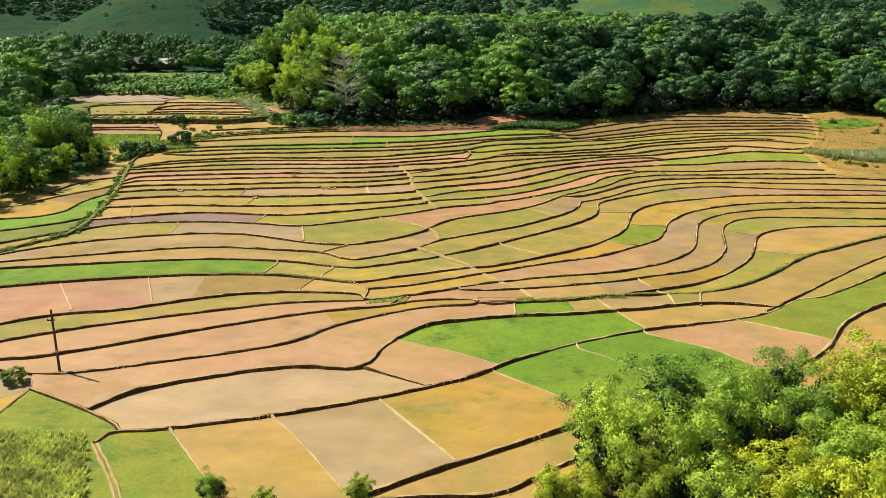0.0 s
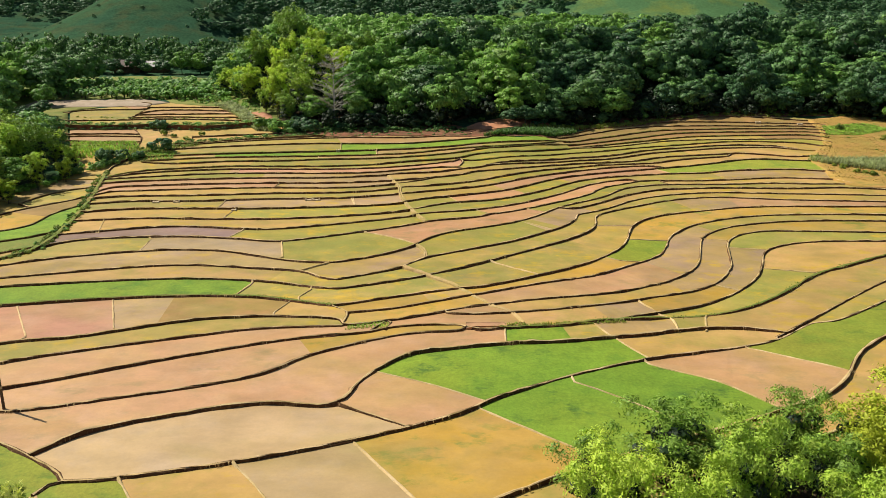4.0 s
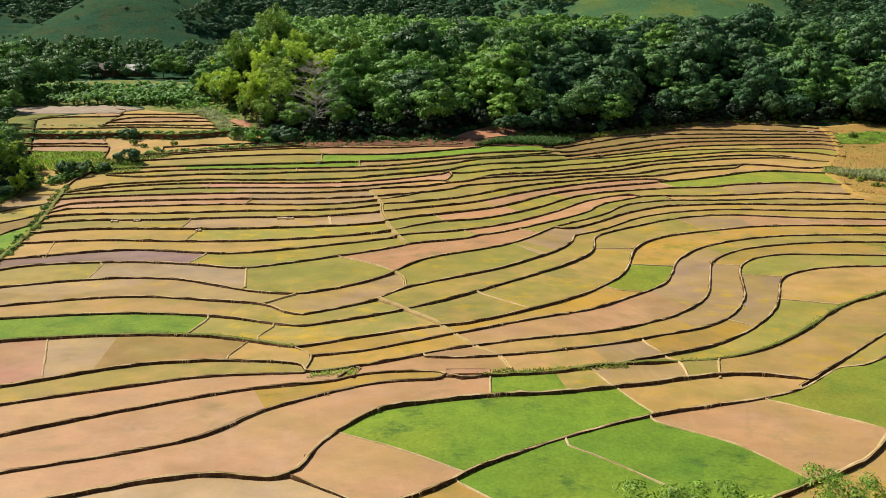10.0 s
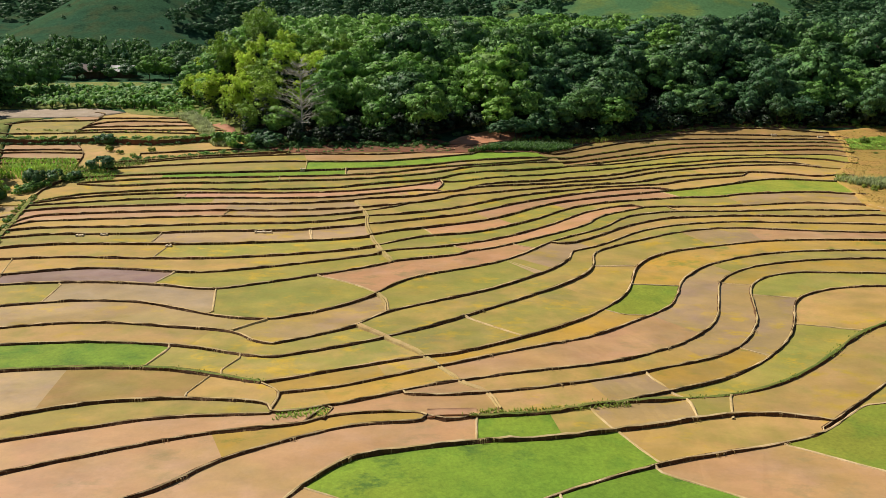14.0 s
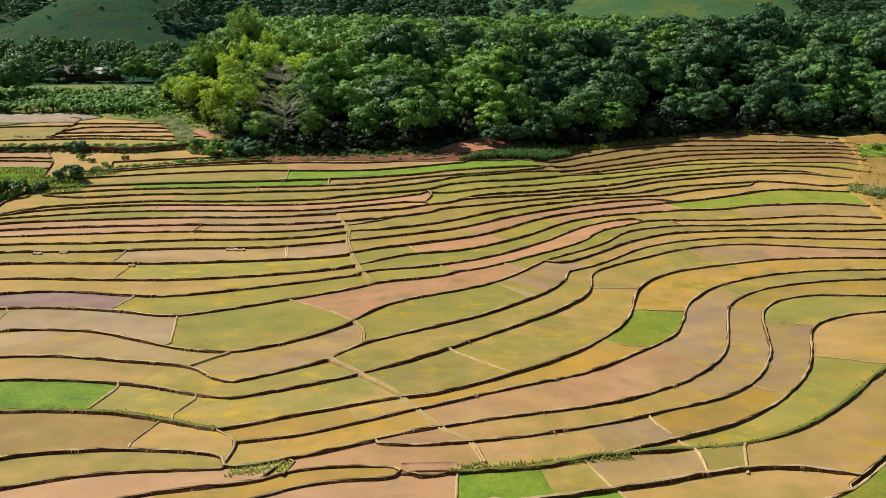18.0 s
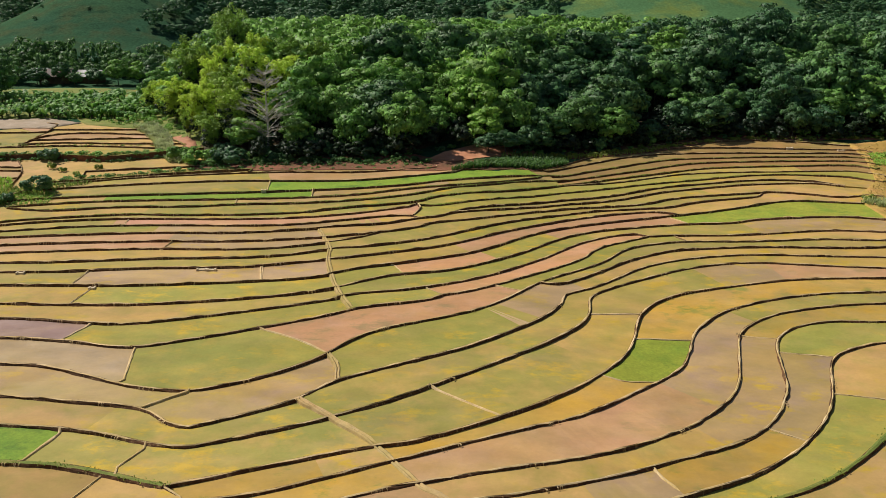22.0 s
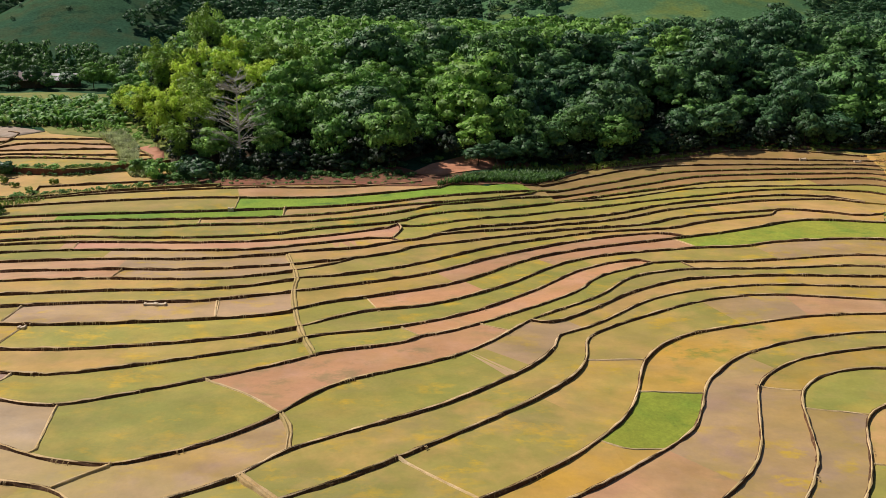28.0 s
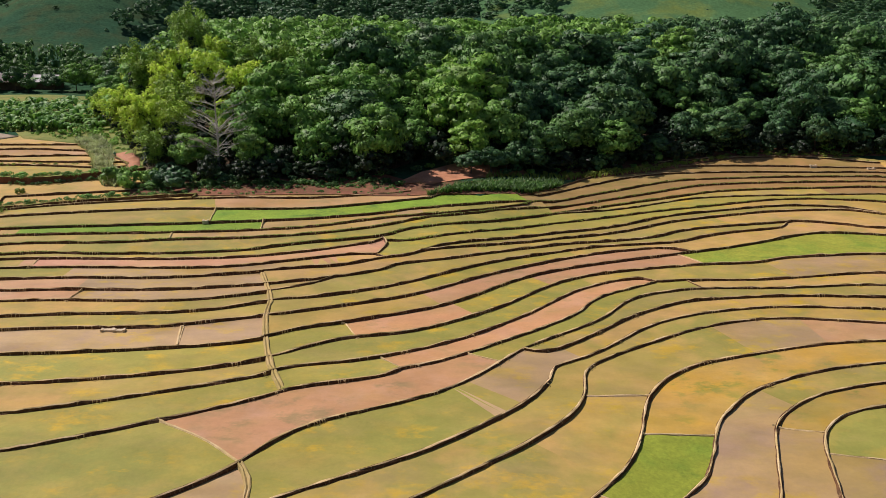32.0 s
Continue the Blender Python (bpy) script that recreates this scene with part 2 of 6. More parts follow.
def field_z(x, y):
    """The even fall of the valley floor, lower and farther back to the east."""
    k = 30 * smooth((x - 12) / 30) + np.clip(x - 42, 0, 80) * 0.2
    dip = 0.6 * np.exp(-((x - 40) / 20) ** 2 - ((y - 126) / 14) ** 2)
    return np.interp(y - k, STEP_Y, STEP_Z) - dip


def wobble(x, y, s):
    return (np.sin(x * s + 1.3) * np.cos(y * s * 1.1 + 0.4) + 0.6 * np.sin(x * s * 2.3 + y * s * 1.7) + 0.3 * np.cos(x * s * 4.1 - y * s * 3.6)) / 1.9


def mound(x, y, cx, cy, sx, sy, h):
    return h * np.exp(-((x - cx) / sx) ** 2 - ((y - cy) / sy) ** 2)


def ground_z(x, y):
    """The whole land: fields, wooded rise behind them, grassy hills and far ridges."""
    x, y = np.asarray(x, float), np.asarray(y, float)
    z = field_z(x, np.minimum(y, 300))
    e = np.interp(x, EDGE_X, EDGE_Y)
    rise = 11 * smooth((y - e) / 60) * smooth((x + 75) / 30)
    z = z + rise
    z = z - 6 * smooth((y - 300) / 80) * smooth((x + 60) / 40)
    z = z + mound(x, y, -136, 455, 56, 72, 36) + mound(x, y, -390, 780, 190, 120, 130)
    z = z + mound(x, y, 120, 530, 80, 90, 62) + mound(x, y, 0, 640, 130, 120, 80) + mound(x, y, 360, 600, 120, 120, 70)
    far = smooth((np.hypot(x - 20, y - 100) - 420) / 900)
    z = z + far * (120 + 70 * wobble(x, y, 0.0045)) * smooth((y + 500) / 700) + far * 30
    side = smooth((np.abs(x - 10) - 140) / 160) * smooth((260 - y) / 120)
    return z + side * 14 + 0.5 * wobble(x, y, 0.05) * smooth((y - 245) / 40)


def mesh_object(name, verts, faces, mats, parent=None, label="", index=None, shade=False):
    me = bpy.data.meshes.new(name)
    me.from_pydata([tuple(map(float, v)) for v in verts] if not isinstance(verts, np.ndarray) else verts.tolist(), [], faces if isinstance(faces, list) else faces.tolist())
    for m in mats if isinstance(mats, (list, tuple)) else [mats]:
        me.materials.append(m)
    if index is not None:
        me.polygons.foreach_set("material_index", index)
    if shade:
        me.polygons.foreach_set("use_smooth", [True] * len(me.polygons))
    me.update()
    ob = new(name, me)
    if parent:
        ob.parent = parent
    if label:
        ob["label"] = label
    return ob


# ---------------------------------------------------------------- the drawn plan
CURVES = []
SEEDS = {}


def draw(kind, width, height, points):
    CURVES.append((kind, width, height, points))


draw("bund", 1.0, 1.0, [(-16.3, 53.5), (-10.0, 57.0), (-2.9, 58.7), (4.5, 59.4), (10.1, 63.5), (28.3, 72.6), (60.7, 90.1)])
draw("bund", 1.1, 1.2, [(-13.2, 52.9), (-9.9, 56.3), (9.7, 68.7), (34.3, 81.3), (41.6, 85.7), (44.9, 89.2), (49.1, 95.2), (52.8, 98.8), (58.2, 102.6), (68.6, 108.9)])
draw("bund", 0.9, 0.45, [(-31.6, 67.1), (-31.0, 68.6), (-30.0, 69.1), (-27.8, 69.2), (-16.5, 72.0), (-6.4, 75.6), (3.4, 80.3), (7.2, 83.3), (24.9, 92.9), (40.1, 98.2), (47.8, 104.1), (50.2, 104.5), (54.6, 107.3), (81.0, 127.9)])
draw("bund", 0.8, 0.4, [(41.3, 99.5), (62.6, 117.6), (84.0, 132.9)])
draw("path", 1.6, 0.2, [(-31.6, 67.1), (-26.9, 59.7), (-24.0, 53.2)])
draw("bund", 0.9, 0.4, [(-42.1, 77.2), (-34.6, 72.9), (-30.8, 70.2), (-30.0, 69.1)])
draw("bund", 0.8, 0.3, [(-42.3, 77.2), (-43.4, 68.3)])
draw("bund", 1.1, 1.05, [(-34.6, 72.9), (-31.2, 76.8), (-23.0, 80.5), (-16.1, 82.2), (-8.7, 82.1), (-6.6, 86.7), (-4.2, 90.4), (-2.3, 92.4), (-0.3, 93.3), (8.9, 95.3), (15.1, 95.9), (33.5, 101.3), (38.0, 101.6), (42.5, 100.8)])
draw("bund", 0.6, 0.25, [(-8.7, 82.1), (-1.7, 77.8)])
draw("bund", 0.9, 0.68, [(-52.3, 81.7), (-47.3, 81.3), (-44.5, 80.6), (-40.9, 80.3), (-38.0, 80.7), (-21.8, 86.0), (-17.1, 88.4), (-13.7, 91.8), (-11.2, 93.6), (-2.4, 97.9), (3.9, 98.8), (4.5, 99.5), (6.2, 98.8), (8.7, 99.4)])
draw("bund", 0.6, 0.3, [(-42.1, 77.2), (-43.5, 80.7)])
draw("grassy", 1.1, 0.55, [(8.4, 99.4), (15.7, 100.3), (21.9, 102.6), (34.8, 105.6), (40.1, 107.9), (45.4, 111.7), (55.7, 121.3), (61.7, 125.0), (72.4, 130.8), (89.8, 139.7)])
draw("bund", 0.9, 0.5, [(21.5, 102.3), (36.4, 110.0), (42.5, 115.1), (47.2, 121.4), (51.8, 131.2), (55.2, 133.6), (59.5, 135.0), (63.4, 135.4), (89.2, 135.5)])
draw("bund", 0.8, 0.61, [(-52.7, 82.3), (-48.6, 83.9), (-45.1, 84.4), (-25.9, 92.6), (-15.7, 96.4), (-6.7, 98.3), (-4.9, 99.3), (-2.4, 99.9), (3.9, 99.9), (4.5, 99.4)])
draw("bund", 0.8, 0.45, [(-54.9, 86.3), (-42.6, 92.1), (-27.1, 97.2), (-20.4, 99.1), (-10.2, 99.7)])
draw("bund", 0.9, 0.5, [(-57.2, 90.5), (-47.5, 95.6), (-41.0, 96.8), (-28.1, 101.6), (-18.8, 102.5), (-10.5, 101.1), (-10.0, 100.0), (-4.6, 101.2), (4.3, 105.0), (22.7, 110.9), (31.4, 115.9), (35.2, 119.4), (38.1, 122.9), (39.9, 126.2), (43.5, 136.6), (45.4, 139.0), (49.0, 141.7), (53.4, 143.4), (59.9, 144.9), (70.8, 145.7), (95.0, 145.1)])
draw("bund", 0.7, 0.4, [(-6.7, 98.3), (-5.0, 101.1), (-4.4, 100.7), (-5.0, 98.8)])
draw("bund", 0.9, 0.5, [(2.3, 103.6), (4.4, 103.3), (10.3, 103.8), (16.4, 105.2), (27.1, 109.6), (36.5, 114.6), (40.7, 118.6), (43.1, 122.4), (44.3, 124.9), (46.6, 133.8), (47.9, 136.3), (49.8, 138.1), (52.5, 139.5), (55.6, 140.2), (59.2, 140.2), (91.4, 139.2)])
draw("bund", 0.9, 0.5, [(-10.0, 103.6), (-4.3, 104.9), (-0.6, 106.4), (20.3, 116.0), (24.0, 118.5), (34.4, 128.1), (36.2, 131.4), (38.3, 136.6), (40.6, 139.7), (43.6, 142.6), (47.2, 144.7), (53.3, 147.1), (59.1, 148.4), (63.9, 148.8), (72.4, 149.2), (96.8, 148.2)])
draw("bund", 0.9, 0.5, [(-12.1, 105.5), (4.3, 111.3), (6.6, 111.7), (17.7, 117.9), (28.0, 128.4), (30.5, 133.2), (32.6, 139.7), (34.1, 142.4), (36.7, 145.4), (39.8, 147.6), (45.0, 149.6), (57.1, 152.9), (74.3, 153.6), (99.6, 152.9)])
draw("bund", 0.9, 0.5, [(-65.1, 110.5), (-34.1, 114.6), (-21.8, 113.5), (-14.7, 111.3), (-12.0, 110.9), (-10.1, 111.5), (2.6, 117.3), (12.4, 124.4), (19.1, 130.1), (22.8, 133.8), (25.3, 136.9), (26.9, 140.3), (27.8, 144.9), (29.5, 147.2), (39.4, 154.6), (43.1, 156.6), (47.4, 158.2), (52.3, 159.1), (72.5, 156.9), (101.0, 155.1)])
draw("bund", 0.9, 0.5, [(-66.0, 112.2), (-36.5, 119.5), (-24.6, 118.4), (-17.7, 117.0), (-14.2, 114.3), (-12.5, 113.8), (-10.8, 114.6), (-3.8, 118.8), (-0.5, 122.1), (12.6, 130.3), (19.7, 136.6), (22.1, 139.5), (24.0, 142.9), (24.8, 145.5), (29.2, 148.9), (36.8, 156.5), (40.6, 159.0), (44.3, 160.5), (52.2, 162.3), (58.2, 162.4), (87.1, 160.4), (102.8, 158.2)])
draw("bund", 0.9, 0.5, [(-66.9, 114.0), (-56.2, 121.4), (-39.7, 125.9), (-33.6, 125.9), (-30.3, 125.4), (-19.8, 121.0), (-16.7, 120.3), (-14.3, 120.2), (-12.2, 120.8), (-7.4, 123.5), (-2.2, 128.1), (0.5, 131.8), (3.0, 134.2), (13.6, 139.9), (17.9, 144.1), (22.0, 149.2), (31.3, 157.3), (35.7, 163.2), (38.2, 165.3), (41.3, 166.7), (45.8, 167.9), (55.8, 168.3), (67.7, 169.7), (74.3, 169.3), (82.7, 169.6)])
draw("bund", 0.8, 0.45, [(22.0, 149.2), (24.3, 148.9), (30.7, 154.2), (35.5, 159.0), (40.6, 162.6), (43.3, 163.9), (52.6, 165.5), (59.7, 165.8), (70.5, 165.5), (80.0, 166.3), (102.0, 160.6)])
draw("bund", 0.9, 0.5, [(-58.4, 126.7), (-56.2, 129.0), (-53.6, 130.5), (-49.3, 131.5), (-38.9, 132.2), (-30.7, 131.2), (-24.4, 129.6), (-21.9, 129.8), (-3.0, 138.5), (-0.4, 140.2), (8.2, 143.0), (9.7, 144.3), (13.6, 146.1), (24.6, 154.7), (29.0, 158.9), (32.4, 163.9), (40.6, 169.5)])
draw("bund", 0.9, 0.45, [(-57.2, 133.3), (-41.3, 137.3), (-28.3, 135.5), (-24.3, 135.7), (-4.1, 142.7), (-0.7, 144.5), (4.6, 145.7), (9.0, 147.4), (15.9, 151.4), (23.1, 158.1), (30.9, 166.8), (36.4, 170.1), (39.4, 170.6), (40.6, 169.7), (46.6, 170.6), (54.6, 171.0), (66.6, 173.4), (71.9, 174.0), (80.4, 172.4), (82.7, 169.6)])
draw("bund", 0.6, 0.3, [(44.7, 170.1), (45.8, 167.9)])
draw("bund", 0.8, 0.45, [(-58.7, 140.2), (-47.9, 141.7), (-34.5, 141.0), (-24.6, 141.2), (-10.8, 143.8), (-3.7, 146.4), (2.9, 150.7), (10.5, 153.0), (19.3, 159.2), (28.4, 168.9), (33.9, 172.3), (47.5, 176.3), (56.3, 177.6), (60.0, 179.3), (65.2, 180.5), (75.7, 181.5), (82.9, 179.7)])
draw("bund", 0.8, 0.45, [(-59.3, 145.0), (-54.5, 146.6), (-49.7, 147.4), (-28.0, 147.4), (-8.8, 149.8), (-4.7, 151.3), (-2.2, 153.0), (4.8, 155.9), (14.8, 161.0), (23.5, 169.5), (29.8, 173.8), (55.4, 184.1), (69.6, 191.0), (74.8, 191.1), (83.9, 189.6)])
draw("bund", 0.8, 0.45, [(-60.4, 150.1), (-55.2, 151.8), (-51.2, 152.2), (-40.6, 152.3), (-30.2, 153.6), (-19.4, 153.9), (-15.9, 154.3), (-6.0, 157.1), (-5.4, 157.0), (6.9, 161.7), (12.2, 164.5), (20.7, 171.2), (30.3, 177.8), (38.7, 181.5), (45.4, 182.9), (48.5, 181.2)])
draw("bund", 0.8, 0.4, [(-61.6, 153.4), (-57.4, 155.1), (-41.5, 156.1), (-29.5, 157.4), (-17.0, 157.9), (-12.2, 158.9), (-6.5, 161.2), (-1.1, 162.2), (4.0, 164.3), (10.7, 167.9), (24.2, 177.4), (35.8, 183.0), (47.8, 185.7), (52.7, 188.7), (57.7, 191.0), (65.6, 193.8), (68.6, 197.0), (76.0, 195.8), (80.3, 193.8), (86.2, 195.3)])
draw("bund", 0.8, 0.4, [(-62.1, 155.1), (-59.7, 158.6), (-53.5, 159.6), (-34.0, 161.6), (-19.4, 161.3), (-14.9, 161.8), (-4.2, 165.2), (-1.7, 166.6), (0.3, 168.6)])
draw("bund", 0.8, 0.4, [(-62.3, 156.4), (-60.6, 161.2), (-54.5, 162.9), (-32.7, 164.8), (-19.1, 164.7), (0.3, 168.6), (6.3, 171.7), (7.6, 173.0), (15.0, 175.6), (29.5, 183.1), (45.1, 188.0), (49.1, 190.9), (54.1, 193.2), (68.6, 197.0)])
draw("bund", 0.8, 0.4, [(-63.4, 164.2), (-59.8, 165.5), (-55.6, 166.4), (-32.9, 168.6), (-21.6, 168.4), (-2.4, 171.9), (0.4, 172.6), (6.0, 175.7), (9.0, 176.6), (10.8, 177.9), (18.2, 180.6), (42.4, 191.2), (50.5, 196.1), (60.7, 200.1), (66.8, 201.9), (74.7, 203.1), (80.3, 203.3), (85.0, 201.4)])
draw("bund", 0.7, 0.4, [(10.8, 177.9), (13.5, 180.0), (42.1, 193.8), (49.3, 198.3), (54.4, 200.5), (66.9, 204.6), (73.8, 205.5), (80.9, 204.5), (85.0, 201.4)])
draw("bund", 0.7, 0.35, [(-64.5, 167.2), (-43.0, 171.8), (-17.6, 171.6), (-12.7, 172.2), (1.4, 176.8), (4.8, 176.8), (6.0, 175.7)])
draw("bund", 0.7, 0.35, [(-64.2, 168.1), (-57.4, 172.2), (-41.6, 175.1), (-22.1, 174.7), (-11.2, 175.7), (1.1, 179.9), (4.1, 181.1), (5.3, 182.3)])
draw("bund", 0.9, 0.4, [(5.3, 182.7), (6.0, 180.7), (5.0, 176.6)])
draw("grassy", 0.7, 0.35, [(-63.3, 169.0), (-57.7, 173.2), (-52.1, 174.6), (-39.4, 176.7), (-31.7, 176.3), (-13.9, 177.5), (-7.5, 180.1), (5.5, 183.6), (8.6, 185.9), (20.2, 190.4), (31.3, 197.8), (43.3, 204.3), (59.7, 212.3), (65.2, 213.8), (81.1, 216.1), (93.5, 216.8), (96.7, 213.5)])
draw("grassy", 0.6, 0.3, [(5.6, 181.7), (8.8, 181.7), (37.2, 195.9), (47.1, 200.2), (68.2, 208.2), (75.4, 209.5), (83.0, 209.1), (89.1, 208.0), (93.5, 204.3)])
draw("bund", 0.6, 0.3, [(31.3, 197.8), (44.8, 202.5), (57.8, 209.1), (84.4, 212.2), (91.3, 212.5), (96.1, 208.9)])
draw("grassy", 0.7, 0.35, [(-61.1, 180.4), (-53.2, 178.7), (-43.3, 180.3), (-31.6, 180.3), (-24.2, 181.3), (-14.1, 181.9), (-4.1, 183.6), (2.1, 185.7), (11.8, 190.9), (15.2, 191.9), (55.3, 214.1), (62.1, 216.7), (88.0, 220.0), (94.9, 219.8), (98.0, 218.3)])
draw("grassy", 0.7, 0.35, [(-61.2, 180.8), (-48.7, 183.3), (-14.1, 185.3), (-4.6, 187.0), (5.0, 190.4), (15.2, 193.1), (27.0, 200.1), (28.1, 201.7), (34.1, 205.3), (39.5, 209.2), (50.7, 216.0), (56.4, 218.6), (69.6, 221.1), (87.2, 222.9), (96.3, 222.5), (99.4, 221.8)])
draw("grassy", 0.7, 0.35, [(-64.5, 183.4), (-50.0, 185.9), (-19.7, 188.4), (-5.0, 190.2), (4.9, 192.5), (8.3, 193.9), (11.7, 194.7), (17.0, 196.6), (23.4, 200.1), (28.1, 201.7)])
draw("bund", 0.7, 0.35, [(-62.4, 188.8), (-47.7, 191.6), (-29.7, 193.9), (-5.6, 194.4), (11.6, 198.9)])
draw("bund", 0.7, 0.35, [(-59.3, 191.6), (-46.0, 195.6), (-20.6, 198.9), (-6.2, 198.9), (8.5, 201.7)])
draw("bund", 0.6, 0.35, [(29.9, 206.1), (40.5, 215.0), (46.2, 218.8), (52.0, 221.5), (57.6, 222.9), (68.6, 224.4), (79.6, 225.1), (97.5, 225.0), (99.7, 224.2)])
draw("bund", 0.6, 0.35, [(33.4, 211.0), (40.0, 218.1), (43.6, 221.2), (48.3, 223.9), (58.6, 226.7), (64.3, 227.8), (80.9, 228.7), (101.2, 227.9)])
draw("bund", 0.6, 0.35, [(42.4, 220.2), (52.8, 225.2), (54.4, 227.4), (64.4, 232.0), (81.0, 234.8), (88.9, 234.7), (100.9, 232.0), (104.7, 232.6)])
draw("path", 1.3, 0.3, [(-8.9, 169.7), (-6.4, 161.8), (-5.9, 156.6), (-3.3, 145.7), (-1.0, 139.9)])
draw("path", 1.2, 0.3, [(-2.2, 128.1), (-1.1, 125.9), (-0.5, 122.1)])
draw("path", 1.3, 0.3, [(-3.8, 118.8), (3.4, 112.0), (8.2, 105.5), (10.3, 103.8), (11.3, 100.7)])
draw("bund", 0.9, 0.3, [(-12.1, 105.5), (-10.0, 103.6), (-10.2, 100.4)])
draw("grassy", 1.2, 0.5, [(-62.8, 103.3), (-52.1, 106.0), (-33.8, 108.7), (-22.0, 108.4), (-12.1, 105.5)])
draw("grassy", 1.6, 0.6, [(-65.4, 172.2), (-59.8, 145.8), (-58.3, 134.2), (-58.4, 126.7), (-63.9, 118.6), (-68.3, 113.5)])
draw("grassy", 0.7, 0.4, [(-74.6, 125.2), (-61.6, 132.0), (-58.7, 135.2)])
draw("bund", 0.7, 0.4, [(-78.2, 131.9), (-73.5, 133.5), (-68.3, 134.5), (-64.8, 137.5), (-63.9, 144.6), (-61.1, 150.5)])
draw("grassy", 0.9, 0.5, [(-71.0, 118.6), (-58.6, 127.2)])
draw("bund", 0.7, 0.4, [(-73.7, 141.9), (-70.1, 147.3), (-63.2, 154.7), (-62.7, 158.2)])
draw("bund", 0.7, 0.4, [(-72.6, 150.4), (-69.4, 158.1), (-63.5, 162.5)])
draw("div", 0.35, 0.12, [(-25.6, 69.7), (-18.8, 59.7)])
draw("div", 0.35, 0.12, [(-16.5, 72.0), (-13.7, 68.4), (-8.0, 59.3)])
draw("div", 0.5, 0.18, [(-6.4, 75.5), (1.4, 63.7)])
draw("div", 0.35, 0.12, [(-5.2, 88.6), (0.4, 85.8), (5.9, 82.4)])
draw("div", 0.4, 0.15, [(5.5, 81.3), (16.2, 72.2)])
draw("div", 0.4, 0.15, [(21.9, 97.6), (24.4, 92.8)])
draw("div", 0.4, 0.15, [(15.4, 86.8), (19.1, 84.3), (25.8, 78.4)])
draw("div", 0.4, 0.15, [(24.4, 91.7), (30.4, 88.0), (35.5, 82.1)])
draw("div", 0.4, 0.15, [(36.9, 96.3), (46.4, 90.6)])
draw("div", 0.35, 0.12, [(-40.2, 107.7), (-36.8, 98.9)])
draw("div", 0.35, 0.12, [(-51.4, 105.7), (-46.0, 96.6)])
draw("div", 0.5, 0.2, [(-23.6, 113.2), (-24.7, 108.9)])
draw("div", 0.4, 0.15, [(-15.4, 110.7), (-16.6, 108.0)])
draw("div", 0.4, 0.15, [(-17.6, 107.0), (-18.8, 103.3)])
draw("div", 0.4, 0.18, [(-22.7, 129.6), (-21.2, 122.2)])
draw("div", 0.6, 0.3, [(-14.5, 119.9), (-17.7, 117.0)])
draw("div", 0.4, 0.15, [(-29.7, 135.8), (-31.1, 131.4)])
draw("div", 0.4, 0.15, [(-36.9, 152.7), (-37.0, 147.2)])
draw("div", 0.4, 0.15, [(-34.0, 146.5), (-34.5, 141.0)])
draw("div", 0.4, 0.15, [(-10.9, 134.8), (-6.2, 131.7), (-2.4, 128.2)])
draw("div", 0.4, 0.15, [(-14.6, 154.3), (-13.5, 149.2)])
draw("div", 0.4, 0.15, [(8.4, 121.5), (14.5, 116.2)])
draw("div", 0.4, 0.15, [(27.1, 140.3), (32.5, 140.6)])
draw("div", 0.4, 0.15, [(31.2, 134.4), (37.4, 134.8)])
draw("div", 0.25, 0.08, [(25.6, 125.4), (27.5, 124.4), (31.7, 125.0)])
draw("div", 0.3, 0.1, [(43.0, 136.6), (47.4, 135.6)])
draw("div", 0.3, 0.1, [(46.2, 132.5), (51.8, 131.3)])
draw("div", 0.4, 0.15, [(48.6, 123.6), (55.7, 121.6)])
draw("div", 0.3, 0.1, [(39.5, 116.9), (42.1, 114.9)])
draw("div", 0.4, 0.15, [(27.5, 108.1), (28.8, 105.6)])
draw("div", 0.5, 0.2, [(28.8, 105.6), (29.9, 104.2), (30.0, 100.2)])
draw("div", 0.5, 0.2, [(34.5, 105.0), (33.3, 100.6)])
draw("div", 0.4, 0.15, [(19.8, 101.6), (21.6, 97.7)])
draw("div", 0.3, 0.1, [(16.1, 147.9), (19.5, 146.3)])
draw("div", 0.3, 0.1, [(-39.2, 171.8), (-39.6, 174.9)])
draw("div", 0.3, 0.1, [(-29.6, 164.8), (-30.0, 161.3)])
draw("div", 0.3, 0.12, [(-21.0, 194.2), (-20.4, 188.4)])
draw("div", 0.4, 0.15, [(-24.8, 184.8), (-24.3, 181.1)])
draw("div", 0.3, 0.1, [(46.7, 180.2), (48.7, 176.6)])
draw("div", 0.4, 0.2, [(9.1, 99.4), (8.9, 95.1)])
draw("div", 0.3, 0.1, [(-14.3, 154.3), (-13.5, 149.6)])
draw("div", 0.3, 0.1, [(-43.1, 131.5), (-42.9, 125.6)])
draw("div", 0.3, 0.1, [(-54.1, 141.3), (-52.2, 133.9)])
draw("div", 0.25, 0.06, [(3.2, 154.9), (4.8, 151.0)])
draw("div", 0.25, 0.06, [(7.5, 146.7), (9.8, 144.3)])
draw("div", 0.4, 0.15, [(-12.7, 189.1), (-12.4, 185.5)])
draw("bund", 0.6, 0.35, [(-89.4, 196.1), (-67.8, 195.4)])
draw("bund", 0.6, 0.35, [(-90.8, 198.8), (-79.6, 200.0), (-67.9, 199.6)])
draw("bund", 0.7, 0.4, [(-100.1, 216.8), (-88.3, 216.2), (-67.2, 218.1), (-56.7, 217.5), (-45.9, 215.7)])
draw("bund", 0.6, 0.4, [(-76.9, 218.1), (-70.7, 220.6), (-57.5, 220.0), (-44.4, 220.0)])
